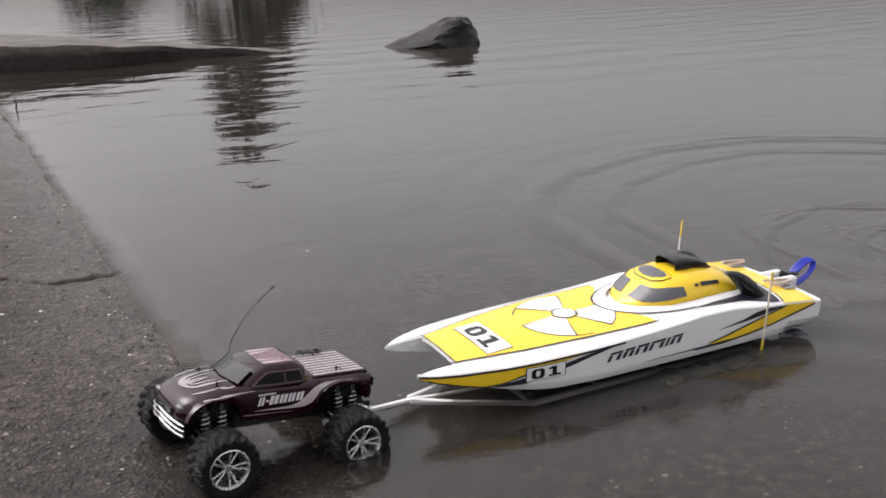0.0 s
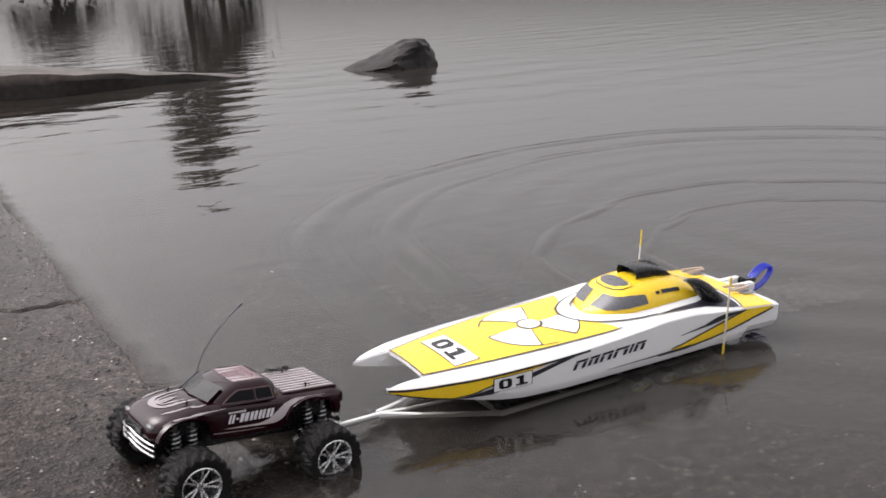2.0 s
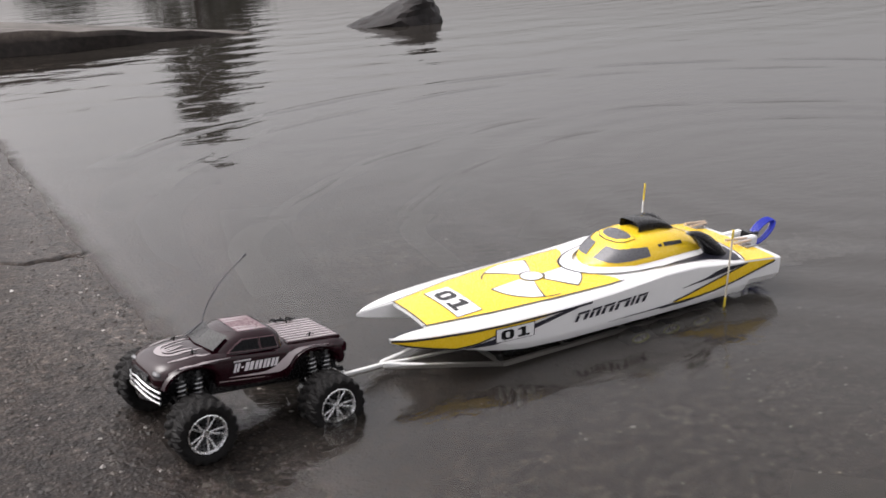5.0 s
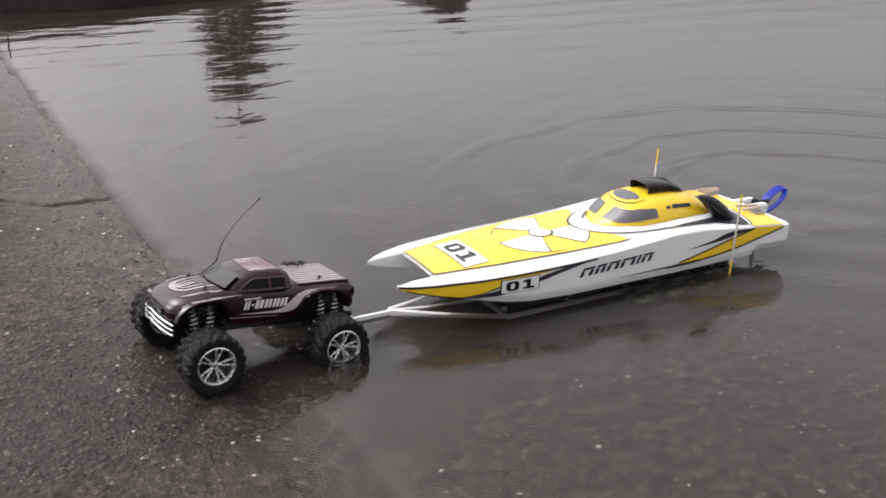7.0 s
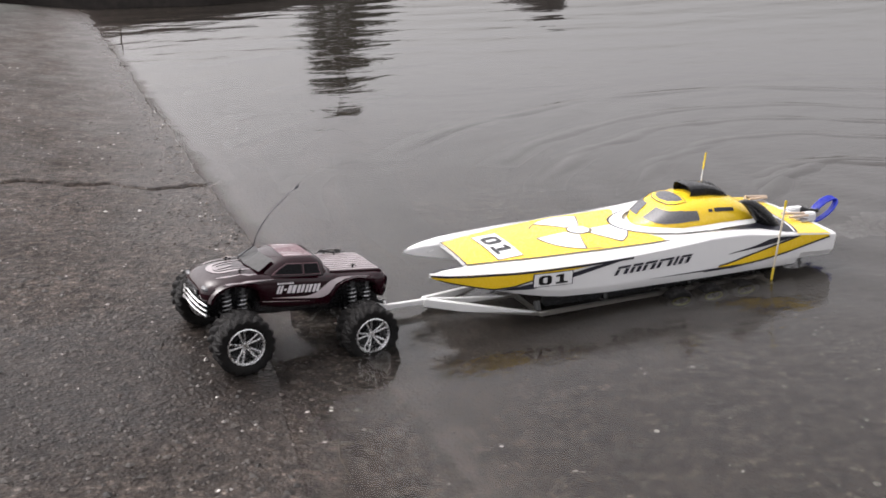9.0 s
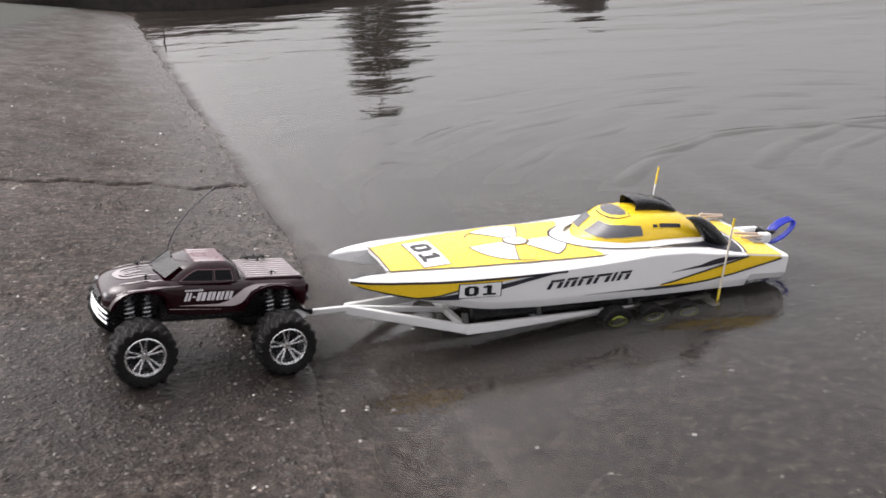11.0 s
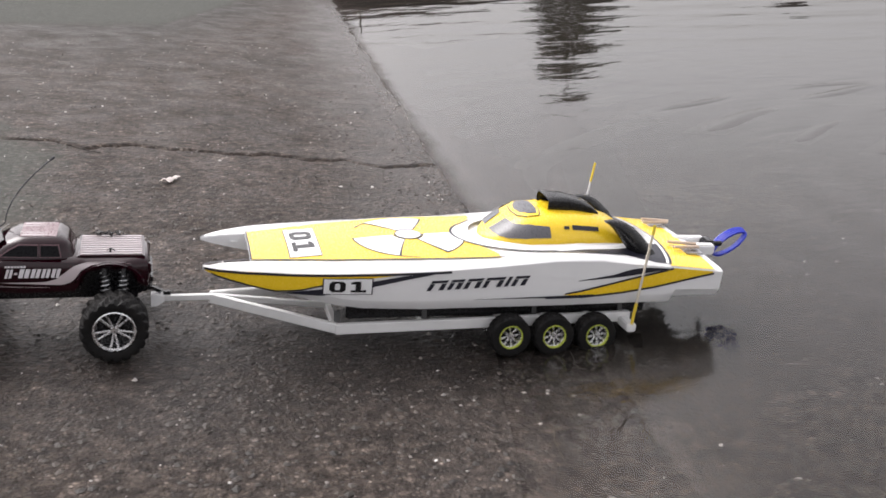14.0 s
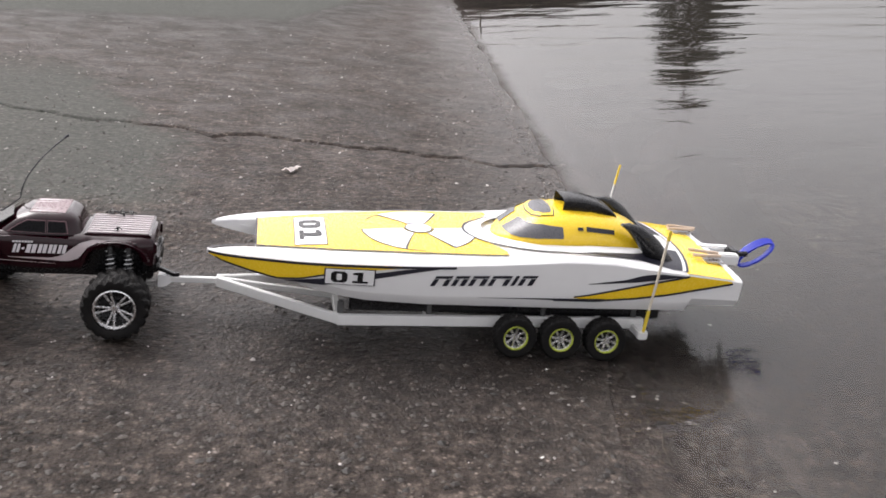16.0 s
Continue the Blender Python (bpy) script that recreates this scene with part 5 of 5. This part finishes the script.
    # the body is a little shorter than the wheelbase suggests
    for ob in truck.children_recursive:
        if ob.name.split(".")[0] not in ("chassis", "battery_box", "motor", "suspension_arm", "shock_absorber", "coil_spring", "hitch", "antenna_wire", "antenna_cap"):
            ob.data.transform(Matrix.Diagonal((.945, 1, 1, 1)))
    tyre = wheel_mesh_tyre("tyre", .073, .088, 18, .0042, .046)
    rim = wheel_mesh_rim("rim", .044, .078, 5, M_CHROME, True)
    disc = dark_disc("inner_disc", .042, .0)
    for x in (-.164, .164):
        for s in (-1, 1):
            TRUCK_WHEELS.append(put_wheel(truck, (x, -.158, .073) if s < 0 else (x, .176, .082), s, tyre, rim, disc))
    return truck


TRUCK_WHEELS = []
truck = make_truck()


# ---- round the slipway ----
def make_groyne():
    """A low concrete ledge beyond the slipway whose end dips into the lake."""
    bm = bmesh.new()
    rings = []
    for i in range(29):
        x = -2.4 + 7.3 * i / 28
        top = curve(x, [(-2.4, .38), (1.3, .32), (2.34, .27), (3.57, .15), (4.45, .05), (4.9, -.04)])
        near = 10.15 - .336 * x + .04 * math.sin(2.3 * x) if x < 2.34 else 9.364 - .03 * (x - 2.34) + .04 * math.sin(2.3 * x)
        rough = .012 * math.sin(7 * x) + .008 * math.sin(17 * x)
        back = 15.0 - .95 * max(0, x + 1)
        rings.append([(x, near + .02 * math.sin(5 * x), -.8), (x, near - .01, top - .07 + rough), (x, near + .03, top - .012 + rough), (x, near + .10, top + rough * .5), (x, (near + back) / 2, top + .012 * math.sin(3 * x)), (x, back, top - .02), (x, back + .2, -.8)])
    loft(bm, rings)
    bm.normal_update()
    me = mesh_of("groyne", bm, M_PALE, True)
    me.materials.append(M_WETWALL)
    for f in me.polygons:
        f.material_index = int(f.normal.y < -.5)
    return tagged(new("groyne", me), "weathered concrete ledge dipping into the lake", "ledge", kind="structure")


def make_rock():
    bm = bmesh.new()
    bmesh.ops.create_icosphere(bm, subdivisions=4, radius=1)
    for v in bm.verts:
        c = v.co
        n1 = noise.noise(c * 1.7 + Vector((3, 1, 2)))
        n2 = noise.noise(c * 5.0)
        c *= 1 + .18 * n1 + .09 * n2 + .04 * noise.noise(c * 11)
        if c.x > .55:
            c.x = .55 + (c.x - .55) * .35
        along = (c.x + 1) / 1.72
        peak = curve(along, [(0, .06), (.3, .30), (.5, .52), (.7, .86), (.82, 1.02), (.93, .98), (1.0, .72)])
        c.z = c.z * peak if c.z > 0 else c.z * .5
        c.z = round(c.z * 6 + .6 * n1) / 6 * .35 + c.z * .65
    bmesh.ops.transform(bm, matrix=pose(6.19, 8.63, -0.02, 0, -3, -36) @ Matrix.Diagonal((.86, .55, .42, 1)), verts=bm.verts)
    return tagged(new("lake_rock", mesh_of("lake_rock", bm, M_ROCK, True, 0.35)), "dark wet angular rock rising out of the lake", "rock")


def scatter(name, material, label, seed, fields):
    """Small irregular stones bedded in the slipway, as one mesh; fields: count, x and y ranges, least and most size, flatness."""
    rng = np.random.default_rng(seed)
    base = np.array([(1, 0, 0), (.3, .9, 0), (-.8, .6, 0), (-.7, -.7, 0), (.4, -.9, 0), (.1, .1, .7), (0, 0, -.6)])
    tri = [(0, 1, 5), (1, 2, 5), (2, 3, 5), (3, 4, 5), (4, 0, 5), (1, 0, 6), (2, 1, 6), (3, 2, 6), (4, 3, 6), (0, 4, 6)]
    co, faces = [], []
    for count, x0, x1, y0, y1, least, most, flat in fields:
        x, y = rng.uniform(x0, x1, count), rng.uniform(y0, y1, count)
        size = least + (most - least) * rng.random(count) ** 2.5
        z = ground_height(x, y) + size * .2 * flat
        for i in range(count):
            a = rng.uniform(0, 6.28)
            c, s = math.cos(a), math.sin(a)
            p = base * rng.uniform(.6, 1.4, base.shape) * size[i]
            n = len(co)
            co.extend(np.stack([x[i] + c * p[:, 0] - s * p[:, 1], y[i] + s * p[:, 0] + c * p[:, 1], z[i] + p[:, 2] * flat], -1).tolist())
            faces.extend([tuple(k + n for k in t) for t in tri])
    me = bpy.data.meshes.new(name)
    me.from_pydata(co, [], faces)
    me.materials.append(material)
    return tagged(new(name, me), label, name, kind="stuff")


def make_gravel():
    scatter("gravel", M_GRIT, "scattered pale grit and shell chips on the wet concrete", 4, ((2400, -2.3, 1.9, -1.5, 1.2, .0020, .0075, 1.0), (1500, -2.3, 1.6, 1.2, 5.0, .0030, .0090, 1.0)))
    scatter("aggregate", M_AGGREGATE, "worn dark stones standing out of the concrete", 9, ((9000, -2.2, .7, -1.3, 1.4, .0035, .0105, .45), (2600, -2.3, .7, 1.4, 4.2, .004, .011, .4)))


def grit_material():
    m = Nodes("pale_grit", 0.5)
    tint = m.node("ShaderNodeNewGeometry", out="Random Per Island")
    m.set("Base Color", m.ramp(tint, (0.0, (0.022, 0.018, 0.016)), (0.35, (0.06, 0.045, 0.038)), (0.6, (0.14, 0.125, 0.115)), (0.88, (0.27, 0.25, 0.235)), (1.0, (0.60, 0.57, 0.54))))
    return m.mat


def aggregate_material():
    m = Nodes("exposed_aggregate", 0.55)
    m.set("Specular IOR Level", 0.25)
    tint = m.node("ShaderNodeNewGeometry", out="Random Per Island")
    m.set("Base Color", m.ramp(tint, (0.0, (0.018, 0.0155, 0.014)), (0.45, (0.036, 0.031, 0.027)), (0.8, (0.050, 0.043, 0.038)), (1.0, (0.072, 0.061, 0.053))))
    return m.mat


M_GRIT = grit_material()
M_AGGREGATE = aggregate_material()


def ground_at(x, y):
    return float(ground_height(np.array([x]), np.array([y]))[0])


def make_litter():
    """A crumpled scrap on the slipway."""
    bm = bmesh.new()
    n = 9
    grid = []
    for i in range(n):
        row = []
        for j in range(4):
            u, v = i / (n - 1), j / 3 - .5
            wide = .020 + .030 * (1 - u) ** 1.5
            x, y = .100 * (u - .5), wide * .8 * v
            p = Matrix.Rotation(radians(60), 3, "Z") @ Vector((x, y, 0))
            gx, gy = -.884 + p.x, 1.26 + p.y
            row.append(bm.verts.new((gx, gy, ground_at(gx, gy) + .006 + .006 * math.sin(9 * u + 5 * v) ** 2 + .012 * (1 - 4 * v * v) * (1 - u))))
        grid.append(row)
    for a, b in zip(grid, grid[1:]):
        for k in range(3):
            bm.faces.new((a[k], b[k], b[k + 1], a[k + 1]))
    r = bmesh.ops.solidify(bm, geom=list(bm.faces), thickness=.0015)
    return tagged(new("paper_scrap", mesh_of("paper_scrap", bm, M_PAPER, True)), "crumpled pale paper scrap lying on the concrete", "litter")


def make_twig(points, radius, label):
    bm = bmesh.new()
    tube(bm, points, radius, 6, .5)
    return tagged(new("twig", mesh_of("twig", bm, M_TWIG, True)), label, "twig", "twigs along the water's edge")


def make_tree(x, y, height, spread_r, seed):
    """A far tree on the other shore: tapered trunk, limbs and a loose crown."""
    rng = random.Random(seed)
    tree = thing("lakeside_tree", "dark leafy tree on the far lake shore", "tree", "trees on the far shore")
    tree.location = (x, y, 0)
    bm = bmesh.new()
    tube(bm, [(0, 0, -.2), (.3, 0, height * .3), (-.4, .2, height * .65), (0, 0, height * .92)], .5, 10, .15)
    tips = []
    for k in range(16):
        z = height * (.06 + .80 * k / 16)
        a = k * 2.4 + rng.random()
        r = spread_r * (.55 + .5 * rng.random()) * (1.30 - 1.12 * k / 16)
        tip = (r * math.cos(a), r * math.sin(a), z + r * .45)
        tube(bm, [(0, 0, z), (tip[0] * .5, tip[1] * .5, z + r * .18), tip], .2, 6, .25)
        tips.append(tip)
    part("trunk", bm, M_BARK, tree)
    bm = bmesh.new()
    for tip in tips:
        for _ in range(120):
            c = Vector(tip) * rng.uniform(.75, 1.0) + Vector((rng.gauss(0, .38), rng.gauss(0, .38), rng.gauss(0, .42))) * spread_r * (.62 - .36 * tip[2] / height)
            d = Vector((rng.gauss(0, 1), rng.gauss(0, 1), rng.gauss(0, 1))).normalized()
            e = d.orthogonal().normalized()
            f = d.cross(e)
            s = rng.uniform(.35, .75)
            bm.faces.new([bm.verts.new(c + s * q) for q in (e, f * .6 + d * .2, -e, -f * .6 + d * .2)])
    part("crown", bm, M_LEAF, tree, smooth=False)
    return tree


def make_wash(x, y, size, seed):
    """A clump of churned white water behind the propeller, built as a lumpy patch."""
    rng = random.Random(seed)
    bm = bmesh.new()
    for _ in range(46):
        a, r = rng.uniform(0, 6.28), size * rng.random() ** .7
        c = rng.uniform(.22, .55) * size
        m = Matrix.LocRotScale((r * math.cos(a) * 1.3, r * math.sin(a), -.004), Matrix.Rotation(rng.uniform(0, 6.28), 3, "Z"), (c, c * rng.uniform(.4, .8), rng.uniform(.006, .020) * (1.25 - r / size)))
        got = bmesh.ops.create_icosphere(bm, subdivisions=2, radius=1, matrix=m)["verts"]
        for v in got:
            v.co += Vector((rng.gauss(0, .003), rng.gauss(0, .003), rng.gauss(0, .0022)))
    ob = tagged(new("prop_wash", mesh_of("prop_wash", bm, M_FOAM, True)), "churned white foam behind the boat's propeller", "foam", "foam behind the stern")
    ob.location = (x, y, -.12)
    return ob


WASH = [(make_wash(x, y, r, k), x, y) for k, (x, y, r) in enumerate(((1.97, -.05, .055), (2.05, -.08, .075), (2.15, -.08, .085), (2.26, -.10, .10), (2.38, -.10, .11), (2.50, -.10, .11)))]


def make_crack(path, wide, sink, label):
    """A dark strip that paints the shade inside an open crack of the concrete."""
    bm = bmesh.new()
    prev = None
    (xa, _), (xb, _) = path[0], path[-1]
    n = max(8, int(abs(xb - xa) / .012))
    for i in range(n + 1):
        x = xa + (xb - xa) * i / n
        y = curve(x, path) + (.014 * math.sin(23 * x) + .008 * math.sin(61 * x + 1) if sink else .005 * math.sin(70 * x))
        w = wide * (.55 + .45 * math.sin(9 * x + 2 * math.sin(4 * x)))
        z = ground_at(x, y) + sink + .001
        row = [bm.verts.new((x, y - w, z + .002)), bm.verts.new((x, y, z)), bm.verts.new((x, y + w, z + .002))]
        if prev:
            for k in range(2):
                bm.faces.new((prev[k], row[k], row[k + 1], prev[k + 1]))
        prev = row
    return tagged(new("crack_shade_strip", mesh_of("crack_shade_strip", bm, M_CRACK_SHADE, True)), label, "crack", kind="structure")


# near-black strips stand in for the shade down in the cracks
make_crack([p for p in CRACK if p[0] < .1], .009, .007, "dark strip painting the shade in the long crack across the slipway")
make_crack([(-1.30, 1.83), (-1.21, 1.71), (-1.13, 1.64)], .005, 0.0, "dark strip painting the shade of a short side crack of the slipway")
make_groyne()
make_rock()
make_gravel()
make_litter()
make_twig([(-.173, -.603, .026), (-.190, -.648, .022), (-.193, -.672, .024), (-.198, -.697, .024), (-.199, -.722, .022)], .0026, "thin dark twig lying in the shallows")
make_twig([(.86, 6.6, .0), (.87, 6.57, .06), (.862, 6.55, .12)], .008, "upright dark stick at the water's edge")
for tx, ty, th, tr, ts in ((49, 118, 28, 7.0, 1), (58, 128, 17, 5.0, 7), (38, 134, 9, 5.0, 8)):
    make_tree(tx, ty, th, tr, ts)


# ---- what moves ----
def between(rows, t):
    """A row's place along x at any time."""
    return float(np.interp(t, [r[0] for r in rows], [r[1] for r in rows]))


def motions():
    """The truck pulls the trailer with the boat out of the water; the wheels roll."""
    walk(truck, [(row[0], pose(*row[1:])) for row in TRUCK_ROWS])
    for mover in (trailer, guide_post):
        walk(mover, [(row[0], pose(*row[1:])) for row in TRAILER_ROWS])
    # the boat leans a little on its bunks
    lean = pose(0, -.187, .18) @ pose(0, 0, 0, 2.7) @ pose(0, .187, -.18)
    walk(boat, [(row[0], pose(*row[1:]) @ lean) for row in TRAILER_ROWS])
    # the rings spread outwards and die down into the lake
    for ripple, offset, speed, angle, born, reach in RIPPLES:
        out = Vector((math.cos(radians(angle)), math.sin(radians(angle)), 0))
        # those that run towards the shore die before they reach it
        life = min(7.5, max(1.5, (reach - .9) / max(-out.x * speed, .01))) if out.x < 0 else 7.5
        rows = [(0.0, pose(out.x * offset, out.y * offset, -.03 if born else 0))]
        if born:
            rows.append((born, pose(out.x * offset, out.y * offset, -.03)))
        for share, drop in ((.06 if born else .15, 0.0), (.4, .0006), (.7, .0016), (1.0, .0120), (1.3, .030)):
            t = born + share * life
            if t < CLIP - .05:
                run = offset + speed * share * life
                rows.append((t, pose(out.x * run, out.y * run, -drop)))
        rows.append((CLIP, pose(out.x * (offset + speed * 1.3 * life), out.y * (offset + speed * 1.3 * life), -.04)))
        walk(ripple, rows)
    # a burst of the propeller throws up foam, which drifts off and sinks
    for k, (clump, x, y) in enumerate(WASH):
        late = .05 * k
        walk(clump, [(t, pose(x + dx, y - dx * .1, z)) for t, dx, z in ((0.0, -.06, -.12), (9.1 + late, -.06, -.12), (9.35 + late, 0, WATER_LEVEL - .002), (9.7, .05, WATER_LEVEL - .002), (10.3, .16, -.02), (10.8, .2, -.12), (16.0, .2, -.12))])
    ticks = [0.0, 6.0] + [6.2 + 0.2 * k for k in range(50)]
    for wheels, rows, radius in ((TRUCK_WHEELS, TRUCK_ROWS, 0.073), (TRAILER_WHEELS, TRAILER_ROWS, 0.051)):
        for wheel in wheels:
            place = wheel.matrix_basis.translation.copy()
            walk(wheel, [(t, pose(*place, 0, math.degrees((between(rows, t) - between(rows, 0.0)) / radius), 0)) for t in ticks])


motions()
